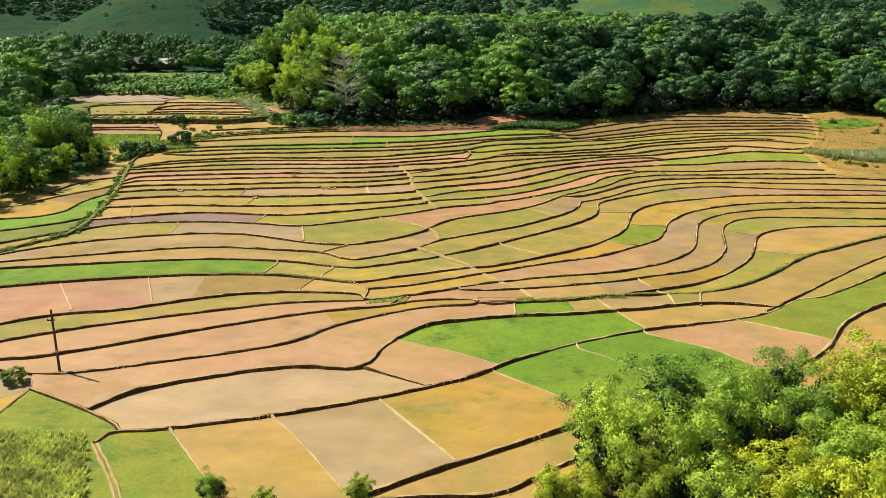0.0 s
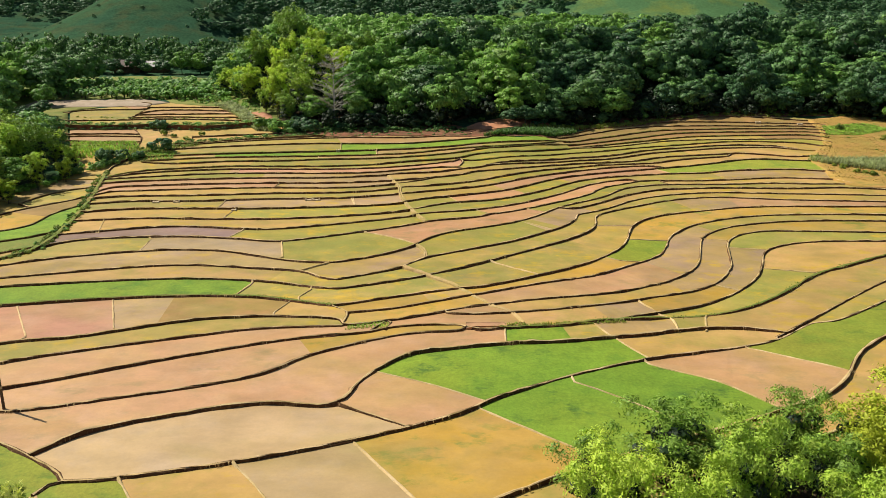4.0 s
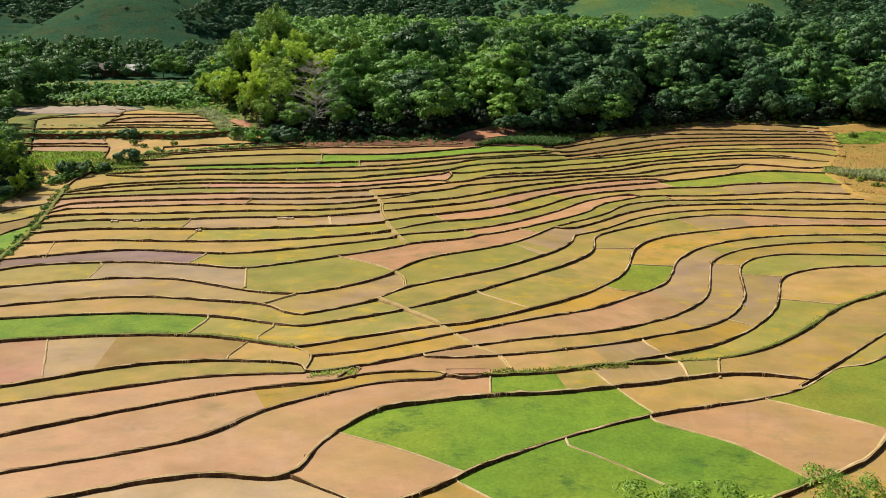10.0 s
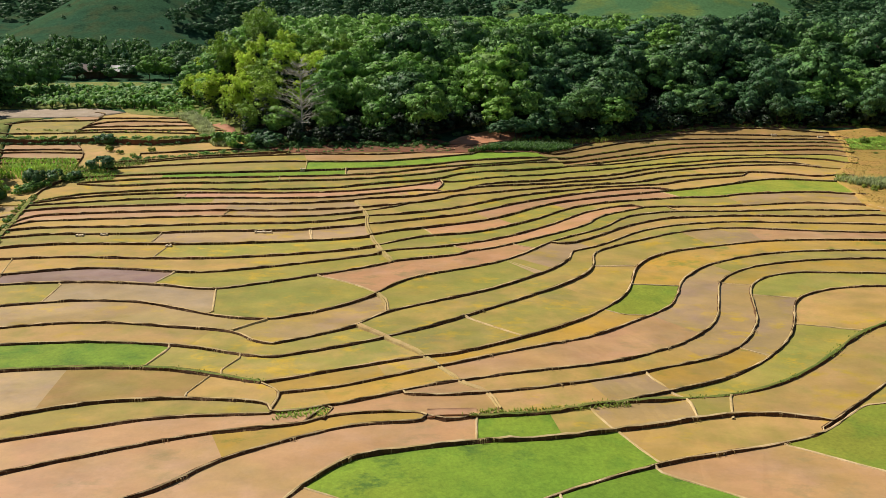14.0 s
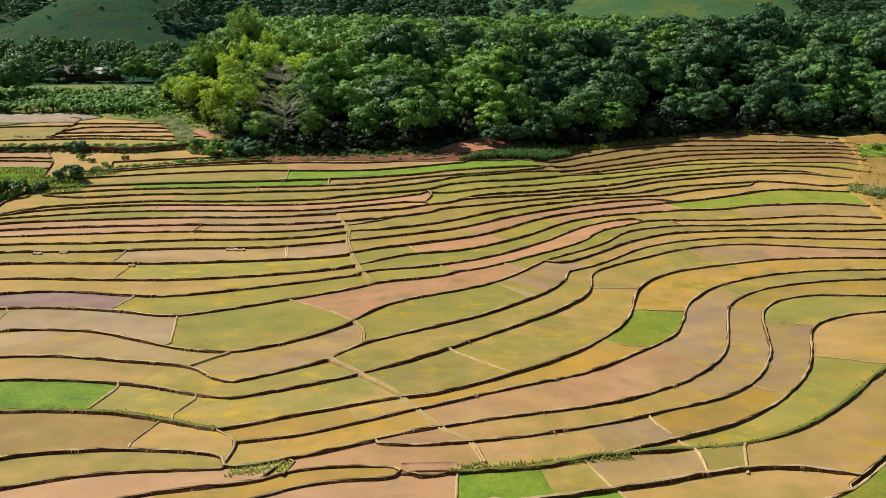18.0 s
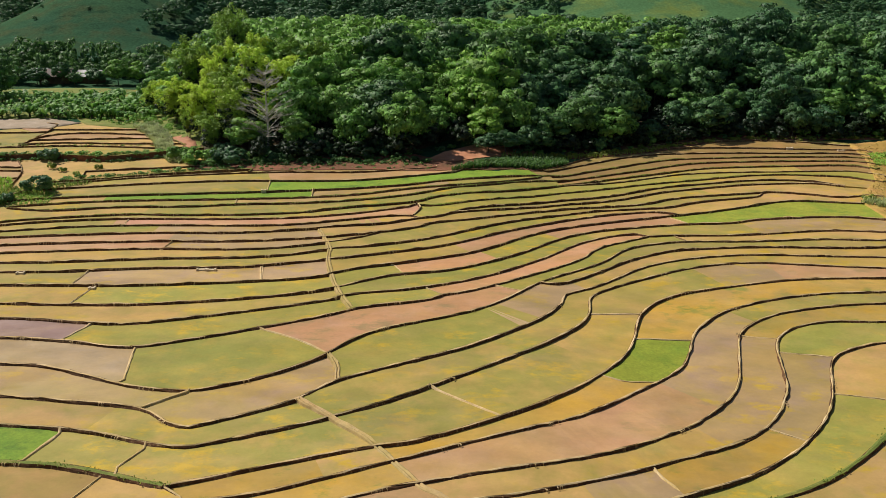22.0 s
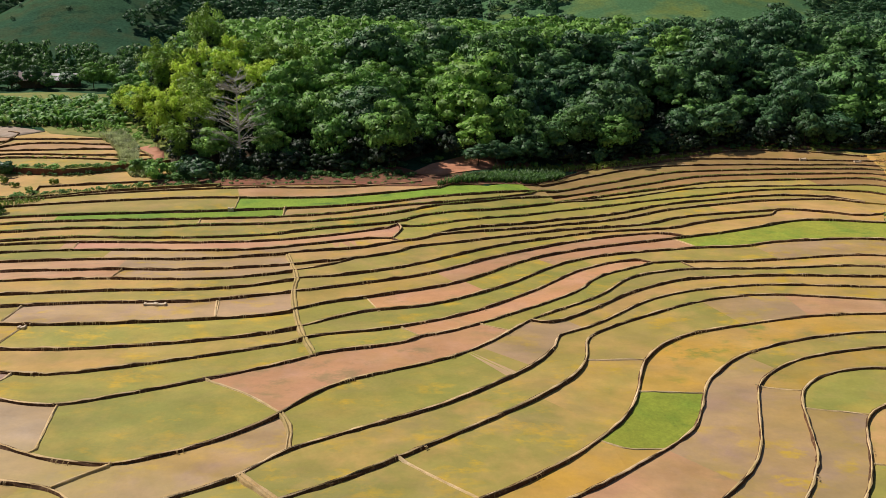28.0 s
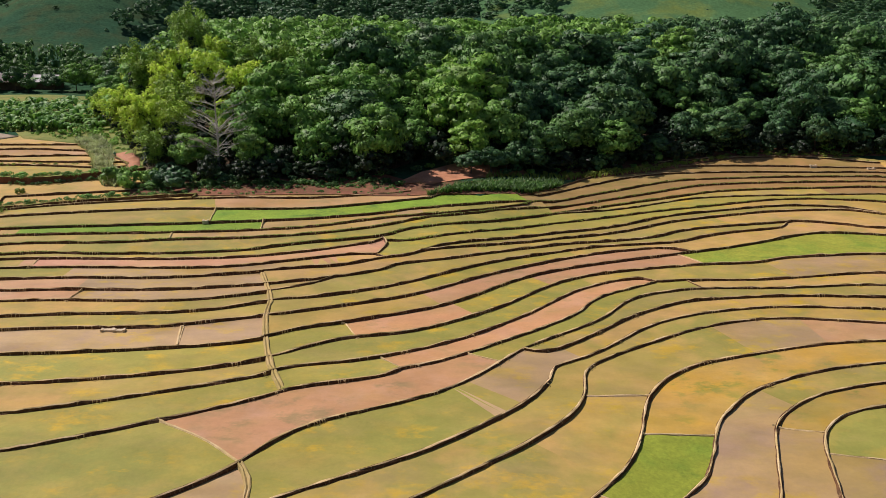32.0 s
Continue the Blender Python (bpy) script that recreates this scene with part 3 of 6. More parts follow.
draw("bund", 0.6, 0.4, [(-76.6, 223.8), (-73.9, 229.2), (-67.6, 230.6), (-54.0, 228.6)])
draw("bund", 0.6, 0.4, [(-77.2, 234.2), (-56.3, 234.2)])
draw("bund", 0.6, 0.4, [(-55.8, 199.2), (-34.3, 202.8)])
draw("grassy", 0.9, 0.5, [(-60.2, 192.1), (-39.0, 197.7), (-25.4, 199.7)])
draw("bank", 2.0, 1.0, [(-95.5, 208.0), (-78.1, 207.5), (-68.7, 208.5), (-53.5, 207.1), (-42.0, 210.1), (-38.6, 211.6)])
draw("bund", 0.6, 0.4, [(-92.5, 202.3), (-83.8, 201.4), (-75.9, 202.3), (-69.6, 201.4)])
draw("bund", 0.6, 0.4, [(-97.1, 226.4), (-93.3, 229.9), (-80.2, 231.3)])
draw("bund", 0.6, 0.4, [(-77.0, 223.2), (-55.1, 225.2), (-47.5, 224.5)])
draw("bund", 0.6, 0.4, [(-71.8, 207.0), (-67.4, 198.8), (-65.8, 191.3)])
draw("grassy", 0.6, 0.4, [(-55.8, 235.0), (-53.3, 228.6), (-46.4, 222.6), (-43.5, 218.8), (-40.9, 213.3)])
draw("bund", 0.6, 0.4, [(-76.6, 217.4), (-77.2, 233.5), (-78.2, 239.4)])
draw("bund", 0.6, 0.4, [(-87.5, 192.4), (-67.3, 192.8)])
draw("bund", 1.0, 0.4, [(-65.4, 172.2), (-65.6, 179.1), (-63.7, 184.7), (-61.3, 189.3), (-59.3, 191.6), (-60.2, 192.1)])
OUTLINE = [(-36.4, 54.5), (-90.5, 154.5), (-79.8, 154.6), (-73.3, 167.6), (-82.1, 194.7), (-96.2, 228.6), (-79.2, 243.3), (-60.3, 243.3), (-54.1, 231.4), (-39.9, 214.5), (-34.0, 204.2), (-22.7, 200.2), (8.5, 202.8), (13.4, 200.5), (19.8, 201.9), (29.0, 206.2), (33.5, 212.0), (42.5, 220.8), (48.6, 225.2), (59.7, 230.9), (74.8, 236.5), (84.3, 237.3), (95.1, 235.9), (101.7, 233.5), (105.8, 234.5), (99.7, 220.7), (95.6, 207.6), (90.2, 196.7), (84.7, 188.4), (83.8, 179.7), (85.5, 174.6), (83.0, 167.8), (90.1, 166.2), (96.8, 163.3), (37.4, 55.2)]
SEEDS["ochre"] = [(-60.5, 178.5), (-16.6, 62.6), (29.9, 97.9), (-5.9, 100.8), (39.8, 103.1), (12.3, 103.1), (-15.3, 104.2), (18.0, 105.1), (18.5, 108.7), (3.4, 109.4), (49.6, 112.5), (-30.7, 116.0), (55.8, 126.0), (28.5, 136.4), (-50.3, 139.4), (-26.7, 139.5), (-39.5, 144.5), (0.9, 155.8), (33.9, 157.4), (-26.4, 159.2), (7.2, 160.1), (61.9, 160.3), (42.0, 162.6), (56.8, 164.7), (-1.9, 167.4), (58.4, 168.7), (15.8, 176.6), (40.9, 183.7), (71.7, 191.3), (59.9, 195.6), (74.7, 198.2), (-51.0, 200.5), (79.3, 209.0), (-63.3, 221.9), (-66.7, 232.1)]
SEEDS["brown"] = [(-31.8, 104.2), (-65.5, 148.5), (-18.2, 200.5), (-77.5, 200.5), (60.6, 213.2), (94.1, 216.0), (73.6, 220.9), (78.9, 223.4), (75.1, 225.2), (70.6, 230.4), (94.6, 231.4)]
SEEDS["olive"] = [(-35.1, 95.9), (19.3, 99.0), (-27.2, 99.6), (30.8, 102.5), (54.2, 108.2), (-16.7, 110.0), (-7.9, 110.6), (-11.3, 113.2), (7.0, 118.9), (17.5, 126.0), (10.6, 127.4), (-45.1, 128.2), (22.5, 138.7), (-13.9, 140.7), (28.0, 142.2), (48.9, 144.8), (55.7, 146.8), (39.3, 152.6), (30.2, 155.1), (-25.0, 155.4), (40.8, 158.2), (0.5, 159.2), (-9.8, 160.1), (0.1, 163.3), (-42.7, 172.5), (52.3, 172.8), (-29.4, 177.9), (-9.8, 179.0), (22.4, 180.6), (-34.7, 181.7), (39.5, 185.0), (-37.9, 190.3), (-39.7, 195.2), (56.2, 198.4), (23.8, 199.9), (69.0, 212.4), (-60.6, 213.8), (-87.3, 222.5)]
SEEDS["green"] = [(13.0, 80.8), (20.2, 86.6), (7.7, 90.4), (13.4, 97.7), (-34.9, 111.3), (-64.7, 130.8), (-31.8, 185.1), (-12.0, 191.5), (1.1, 192.7)]
SEEDS["grey"] = [(25.4, 100.7), (-32.5, 103.9), (23.9, 106.5), (-12.0, 116.7), (-6.2, 121.2), (-32.6, 121.2), (41.4, 128.8), (46.7, 129.6), (41.5, 138.2), (18.4, 142.3), (-29.4, 150.7), (-9.2, 151.7), (50.0, 155.9), (-20.8, 162.8), (-10.6, 164.2), (-21.8, 166.1), (-22.9, 169.8), (-1.1, 173.1), (64.9, 175.3), (-6.5, 184.4), (-2.8, 187.8)]
SEEDS["tan"] = [(-2.1, 83.4), (-16.2, 86.7), (40.3, 89.0), (-16.3, 89.6), (-26.5, 89.6), (30.7, 92.5), (-22.1, 92.8), (-2.9, 93.2), (-25.7, 95.8), (7.8, 97.2), (-16.2, 97.7), (-1.6, 100.1), (5.7, 104.2), (19.2, 113.2), (58.8, 153.7), (-34.7, 162.8), (-39.2, 166.5), (-40.1, 175.1), (-6.8, 196.6), (-76.2, 197.7), (-79.1, 204.2), (-64.9, 226.5)]
SEEDS["pink"] = [(-54.6, 100.2), (-43.0, 102.0), (-20.4, 174.0), (-1.4, 175.8)]
SEEDS["moss"] = [(50.4, 121.3), (-13.7, 126.3), (-11.0, 131.1), (-21.9, 133.6), (15.9, 136.9), (52.9, 137.1), (-7.8, 138.4), (3.5, 143.9), (-21.2, 145.2), (-6.9, 146.9), (4.9, 147.3), (20.0, 149.1), (1.6, 150.2), (15.9, 155.8), (31.0, 159.9), (21.0, 162.5), (-44.4, 169.8), (22.0, 175.9), (6.2, 180.0), (18.5, 185.4), (23.0, 189.8), (23.4, 194.4), (42.2, 197.9)]
SEEDS["rose"] = [(-1.5, 133.6), (-0.3, 135.7), (2.9, 138.7), (10.5, 140.2), (10.4, 144.6), (13.9, 146.6), (17.0, 150.7), (10.7, 156.6), (17.6, 164.6), (32.2, 166.7), (33.3, 173.3), (29.9, 176.4), (42.5, 179.8)]
SEEDS["lime"] = [(-25.5, 61.7), (-40.2, 73.7), (41.8, 95.6), (51.1, 98.2), (32.0, 128.5), (65.2, 186.0)]
SEEDS["orange"] = [(1.9, 71.5), (-8.1, 95.4), (-4.2, 104.0), (-4.5, 106.7), (19.8, 117.6), (46.2, 136.6), (-70.4, 139.1), (36.3, 139.9), (50.0, 140.3), (56.6, 142.6), (39.8, 143.5), (54.1, 150.0)]
SEEDS["pale"] = [(-8.3, 66.6), (-19.0, 75.9), (-27.8, 127.2), (18.6, 136.7)]
SEEDS["mauve"] = [(-37.8, 135.1)]
SEEDS["lawn"] = [(-64.1, 125.5)]


def spline(points, step):
    """A smooth line through the plan's points (centripetal Catmull-Rom)."""
    p = [np.array(q, float) for q in points]
    if len(p) == 2:
        n = max(1, int(np.hypot(*(p[1] - p[0])) / step))
        return [p[0] + (p[1] - p[0]) * k / n for k in range(n + 1)]
    p = [2 * p[0] - p[1]] + p + [2 * p[-1] - p[-2]]
    out = []
    for a, b, c, d in zip(p, p[1:], p[2:], p[3:]):
        t1 = np.hypot(*(b - a)) ** 0.5 + 1e-6
        t2 = t1 + np.hypot(*(c - b)) ** 0.5 + 1e-6
        t3 = t2 + np.hypot(*(d - c)) ** 0.5 + 1e-6
        n = max(1, int(round(np.hypot(*(c - b)) / step)))
        for k in range(n):
            t = t1 + (t2 - t1) * k / n
            a1 = a * (t1 - t) / t1 + b * t / t1
            a2 = b * (t2 - t) / (t2 - t1) + c * (t - t1) / (t2 - t1)
            a3 = c * (t3 - t) / (t3 - t2) + d * (t - t2) / (t3 - t2)
            b1 = a1 * (t2 - t) / t2 + a2 * t / t2
            b2 = a2 * (t3 - t) / (t3 - t1) + a3 * (t - t1) / (t3 - t1)
            out.append(b1 * (t2 - t) / (t2 - t1) + b2 * (t - t1) / (t2 - t1))
    return out + [p[-2]]


def inside(poly, x, y):
    x, y = np.atleast_1d(np.asarray(x, float)), np.atleast_1d(np.asarray(y, float))
    r = np.zeros(x.shape, bool)
    for (x1, y1), (x2, y2) in zip(poly, poly[1:] + poly[:1]):
        hit_row = (y1 > y) != (y2 > y)
        with np.errstate(divide="ignore", invalid="ignore"):
            r ^= hit_row & (x < (x2 - x1) * (y - y1) / (y2 - y1 + 1e-12) + x1)
    return r


# ---------------------------------------------------------------- ground sheet
def axis(fine_lo, fine_hi, step, far):
    a = list(np.arange(fine_lo, fine_hi + 0.1, step))
    s = step
    while a[-1] < far:
        s *= 1.18
        a.append(a[-1] + s)
    s = step
    while a[0] > -far:
        s *= 1.18
        a.insert(0, a[0] - s)
    return np.array(a)


def build_ground():
    xs, ys = axis(-150, 150, 2.0, 3000), axis(-20, 300, 2.0, 3000)
    gx, gy = np.meshgrid(xs, ys)
    z = ground_z(gx, gy)
    inn = inside(OUTLINE, gx.ravel(), gy.ravel()).reshape(gx.shape)
    z = np.where(inn, z - 1.0, z)
    v = np.stack([gx.ravel(), gy.ravel(), z.ravel()], 1)
    n, m = len(ys), len(xs)
    i = (np.arange(n - 1)[:, None] * m + np.arange(m - 1)[None]).ravel()
    f = np.stack([i, i + 1, i + m + 1, i + m], 1)
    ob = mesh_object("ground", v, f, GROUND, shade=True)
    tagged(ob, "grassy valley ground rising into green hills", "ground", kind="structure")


build_ground()


def blades(rng, n, x, y, z, height, lean, width):
    """Upright grass or reed blades as narrow bent strips of two faces."""
    a = rng.uniform(0, 2 * math.pi, n)
    h = height * rng.uniform(0.6, 1.25, n)
    d = np.stack([np.cos(a), np.sin(a)], 1)
    s = np.stack([-d[:, 1], d[:, 0]], 1) * width / 2
    b = np.stack([x, y], 1)
    m = b + d * (lean * h * 0.35)[:, None]
    t = b + d * (lean * h)[:, None]
    V = np.stack([np.column_stack([b - s, z - 0.05]), np.column_stack([b + s, z - 0.05]), np.column_stack([m + s, z + h * 0.62]), np.column_stack([m - s, z + h * 0.62]), np.column_stack([t, z + h])], 1)
    i = np.arange(n)[:, None] * 5
    F4, F3 = np.concatenate([i, i + 1, i + 2, i + 3], 1), np.concatenate([i + 3, i + 2, i + 4], 1)
    return V.reshape(-1, 3), F4.tolist() + F3.tolist()


# ---------------------------------------------------------------- terraces
def seams(verts, edges, kinds):
    """Lines straight across the long strips, where one crop ends and the next begins."""
    cv, ce, cf, _, oe, _ = delaunay_2d_cdt(verts, edges, [], 0, 0.02)
    walls = {(min(e), max(e)) for e, src in zip(ce, oe) if src}
    by_edge = defaultdict(list)
    for k, f in enumerate(cf):
        for a, b in zip(f, f[1:] + f[:1]):
            by_edge[(min(a, b), max(a, b))].append(k)
    plot = [-1] * len(cf)
    for s in range(len(cf)):
        if plot[s] < 0:
            plot[s], todo = s, [s]
            while todo:
                f = cf[todo.pop()]
                for a, b in zip(f, f[1:] + f[:1]):
                    e = (min(a, b), max(a, b))
                    for j in by_edge[e] if e not in walls else ():
                        if plot[j] < 0:
                            plot[j] = s
                            todo.append(j)
    tree = BVHTree.FromPolygons([Vector((v.x, v.y, 0)) for v in cv], cf)

    def where(p):
        k = tree.ray_cast(Vector((p[0], p[1], 1)), Vector((0, 0, -1)))[2]
        return -1 if k is None else plot[k]

    marks = defaultdict(list)
    for colour, pts in SEEDS.items():
        for p in pts:
            marks[where(p)].append((np.array(p), colour))
    xy = np.array([tuple(v) for v in cv])
    cen = xy[np.array(cf)].mean(1)
    plot_of = np.array(plot)
    cuts = []
    for g, ms in marks.items():
        if g < 0 or len({c for _, c in ms}) < 2:
            continue
        own = np.where(plot_of == g)[0]
        near = np.stack([np.hypot(*(cen[own] - p).T) for p, _ in ms]).argmin(0)
        at = dict(zip(own.tolist(), near.tolist()))
        meet = defaultdict(list)
        for k in own.tolist():
            f = cf[k]
            for a, b in zip(f, f[1:] + f[:1]):
                for j in by_edge[(min(a, b), max(a, b))]:
                    if j in at and at[j] > at[k] and ms[at[j]][1] != ms[at[k]][1]:
                        meet[(at[k], at[j])].append((xy[a] + xy[b]) / 2)
        for pts in meet.values():
            m = min(pts, key=lambda p: np.hypot(*(p - np.mean(pts, 0))))
            local = cen[own][np.hypot(*(cen[own] - m).T) < 9]
            if len(local) < 3:
                continue
            across = np.linalg.eigh(np.cov((local - m).T))[1][:, 0]
            ends = []
            for s in (-1, 1):
                r = 0.0
                while r < 25 and where(m + across * s * (r + 0.2)) == g:
                    r += 0.2
                ends.append(m + across * s * (r + 0.35))
            cuts.append(ends)
    return cuts


def build_terraces():
    verts, edges, kinds, lines = [], [], [], []
    o = []
    for p, q in zip(OUTLINE, OUTLINE[1:] + OUTLINE[:1]):
        o += spline([p, q], 3.0)[:-1]
    base = len(verts)
    verts += [Vector(p) for p in o]
    edges += [(base + k, base + (k + 1) % len(o)) for k in range(len(o))]
    kinds += ["outline"] * len(o)
    for kind, w, h, pts in CURVES:
        s = spline(pts, 1.1)
        lines.append((kind, w, h, s))
        base = len(verts)
        verts += [Vector(p) for p in s]
        edges += [(base + k, base + k + 1) for k in range(len(s) - 1)]
        kinds += [kind] * (len(s) - 1)
    # close the plots: tie each loose end to the nearest other line
    pts = np.array([tuple(v) for v in verts])
    owner = np.concatenate([np.full(len(o), -1)] + [np.full(len(l[3]), k) for k, l in enumerate(lines)])
    first = len(o)
    for k, (kind, w, h, s) in enumerate(lines):
        for end in (first, first + len(s) - 1):
            d = np.hypot(*(pts - pts[end]).T) + np.where(owner == k, 1e3, 0)
            j = int(np.argmin(d))
            rim = np.hypot(*(pts[:len(o)] - pts[end]).T)
            if rim.min() < 9.0 and owner[j] != -1:
                edges.append((end, int(np.argmin(rim))))
                kinds.append("div" if kind == "div" else "bund")
            if d[j] < 6.0:
                edges.append((end, j))
                kinds.append(kind)
                m = s if end != first else s[::-1]
                if kind != "path" and d[j] > 0.3:
                    tip = [m[-1] + (pts[j] - m[-1]) * t for t in np.linspace(0, 1, max(2, int(d[j])) + 1)[1:]]
                    lines[k] = (kind, w, h, (lines[k][3] + tip) if end != first else (tip[::-1] + lines[k][3]))
        first += len(s)
    for cut in seams(verts, edges, kinds):
        base = len(verts)
        verts += [Vector(p) for p in cut]
        edges.append((base, base + 1))
        kinds.append("seam")
    cv, ce, cf, _, oe, _ = delaunay_2d_cdt(verts, edges, [], 0, 0.02)
    edge_kind = {}
    for (a, b), src in zip(ce, oe):
        if src:
            ks = {kinds[k] for k in src}
            edge_kind[(min(a, b), max(a, b))] = "seam" if ks == {"seam"} else "div" if ks <= {"div", "seam"} else "bund"
    by_edge = defaultdict(list)
    for k, f in enumerate(cf):
        for a, b in zip(f, f[1:] + f[:1]):
            by_edge[(min(a, b), max(a, b))].append(k)

    def flood(stop):
        group = [-1] * len(cf)
        n = 0
        for s in range(len(cf)):
            if group[s] >= 0:
                continue
            group[s], todo = n, [s]
            while todo:
                k = todo.pop()
                f = cf[k]
                for a, b in zip(f, f[1:] + f[:1]):
                    e = (min(a, b), max(a, b))
                    if edge_kind.get(e) in stop:
                        continue
                    for j in by_edge[e]:
                        if group[j] < 0:
                            group[j] = n
                            todo.append(j)
            n += 1
        return group, n

    level, n_level = flood(("bund",))
    plot, n_plot = flood(("bund", "div", "seam"))
    xy = np.array([tuple(v) for v in cv])
    tri = np.array(cf)
    cen = xy[tri].mean(1)
    area = np.abs(np.cross(xy[tri[:, 1]] - xy[tri[:, 0]], xy[tri[:, 2]] - xy[tri[:, 0]])) / 2
    level, plot = np.array(level), np.array(plot)
    ok = inside(OUTLINE, cen[:, 0], cen[:, 1])
    plane = {}
    for g in range(n_level):
        k = np.where((level == g) & ok)[0]
        if len(k) == 0:
            continue
        w, c = area[k] + 1e-6, cen[k]
        t = field_z(c[:, 0], c[:, 1])
        mc, mz = (c * w[:, None]).sum(0) / w.sum(), (t * w).sum() / w.sum()
        d = c - mc
        cov = (d * w[:, None]).T @ d / w.sum() + np.eye(2) * 1e-3
        _, vec = np.linalg.eigh(cov)
        u = vec[:, 1]
        s = d @ u
        slope = ((s * (t - mz)) * w).sum() / ((s * s * w).sum() + 1e-6)
        plane[g] = (mc, u, slope, mz)
    pool, upper = random.Random(7), random.Random(8)
    seeded = defaultdict(list)
    for colour, pts in SEEDS.items():
        for p in pts:
            near = np.argsort(np.hypot(*(cen - np.array(p)).T) + np.where(ok, 0, 1e3))[:40]
            best = near[0]
            for j in near:
                a, b, c = xy[tri[j]]
                m = np.array([b - a, c - a]).T
                if abs(np.linalg.det(m)) < 1e-9:
                    continue
                q = np.linalg.solve(m, np.array(p) - a)
                if q.min() >= -1e-6 and q.sum() <= 1 + 1e-6:
                    best = j
                    break
            seeded[int(plot[best])].append((p, colour))
    words = {"ochre": "yellow-ochre rice paddy with thin stubble between earth bunds",
             "olive": "olive-green rice paddy with sparse young seedlings",
             "tan": "bare tan mud rice paddy between earth bunds",
             "orange": "orange-brown rice paddy with short dry stubble",
             "moss": "mossy olive-green rice paddy with thin young seedlings",
             "rose": "bare orange-pink mud rice paddy between earth bunds",
             "pink": "pinkish bare clay rice paddy between earth bunds",
             "grey": "greyish silty rice paddy, damp and bare",
             "mauve": "wet brown mud rice paddy, purplish from sky reflection in its colour",
             "pale": "pale grey wet silt rice paddy between bunds",
             "brown": "brown bare soil terrace strip near the woods",
             "green": "bright green rice paddy with dense young rice",
             "lime": "yellowish green rice paddy with dense young rice",
             "lawn": "grassy green terrace strip beside the gully"}
    all_v, all_f = [], []
    lim = 0.14
    pieces = []
    for g in range(n_plot):
        k = np.where((plot == g) & ok)[0]
        marks = seeded.get(g, [])
        if len({c for _, c in marks}) > 1:
            # a long strip planted in stretches: each part takes the crop of its nearest mark
            d = np.stack([np.hypot(*(cen[k] - np.array(p)).T) for p, _ in marks])
            crop = np.array([c for _, c in marks])[d.argmin(0)]
            todo = dict(zip(k.tolist(), crop.tolist()))
            while todo:
                i, c = todo.popitem()
                part, queue = [i], [i]
                while queue:
                    f = cf[queue.pop()]
                    for a, b in zip(f, f[1:] + f[:1]):
                        for j in by_edge[(min(a, b), max(a, b))]:
                            if todo.get(j) == c:
                                del todo[j]
                                part.append(j)
                                queue.append(j)
                pieces.append((np.array(sorted(part)), c))
        else:
            pieces.append((k, marks[0][1] if marks else None))
    for k, sown in pieces:
        if len(k) == 0 or area[k].sum() < 0.4:
            continue
        mc, u, slope, mz = plane[int(level[k[0]])]
        used = np.unique(tri[k])
        back = {int(v): i for i, v in enumerate(used)}
        p = xy[used]
        t = field_z(p[:, 0], p[:, 1])
        z = np.clip(mz + slope * ((p - mc) @ u), t - lim, t + lim)
        v = [(a, b, c) for (a, b), c in zip(p, z)]
        f = [tuple(back[int(i)] for i in tri[j]) for j in k]
        f = [q if np.cross(p[q[1]] - p[q[0]], p[q[2]] - p[q[0]]) > 0 else q[::-1] for q in f]
        off = len(all_v)
        all_v += v
        all_f += [tuple(i + off for i in q) for q in f]
        count = defaultdict(int)
        for q in f:
            for a, b in zip(q, q[1:] + q[:1]):
                count[(min(a, b), max(a, b))] += 1
        n0 = len(v)
        rim = {}
        for q in list(f):
            for a, b in zip(q, q[1:] + q[:1]):
                if count[(min(a, b), max(a, b))] == 1:
                    for i in (a, b):
                        if i not in rim:
                            rim[i] = len(v)
                            v.append((v[i][0], v[i][1], v[i][2] - 1.1))
                    f.append((b, a, rim[a], rim[b]))
        colour = sown or (pool.choice(("ochre", "brown", "olive", "tan")) if mc[0] < -42 and mc[1] > 190 else pool.choice(("brown", "brown", "olive")) if mc[1] > 188 and mc[0] > 15 else upper.choice(("ochre", "olive", "olive", "grey", "olive")) if 146 < mc[1] <= 188 and mc[0] < 12 else None) or pool.choices(("ochre", "olive", "orange", "tan", "grey"), (5, 2.6, 1.2, 1.6, 1.6))[0]
        ob = mesh_object("rice_paddy", v, f, PADDY[colour])
        tagged(ob, words[colour], "rice paddy", "terraced rice paddies")
    return lines, BVHTree.FromPolygons([Vector(v) for v in all_v], all_f)


LINES, FIELD = build_terraces()


def surface(x, y):
    h = FIELD.ray_cast(Vector((x, y, 60)), Vector((0, 0, -1)))[0]
    return h.z if h else None


def land(x, y):
    h = surface(x, y)
    return float(ground_z(x, y)) if h is None else h


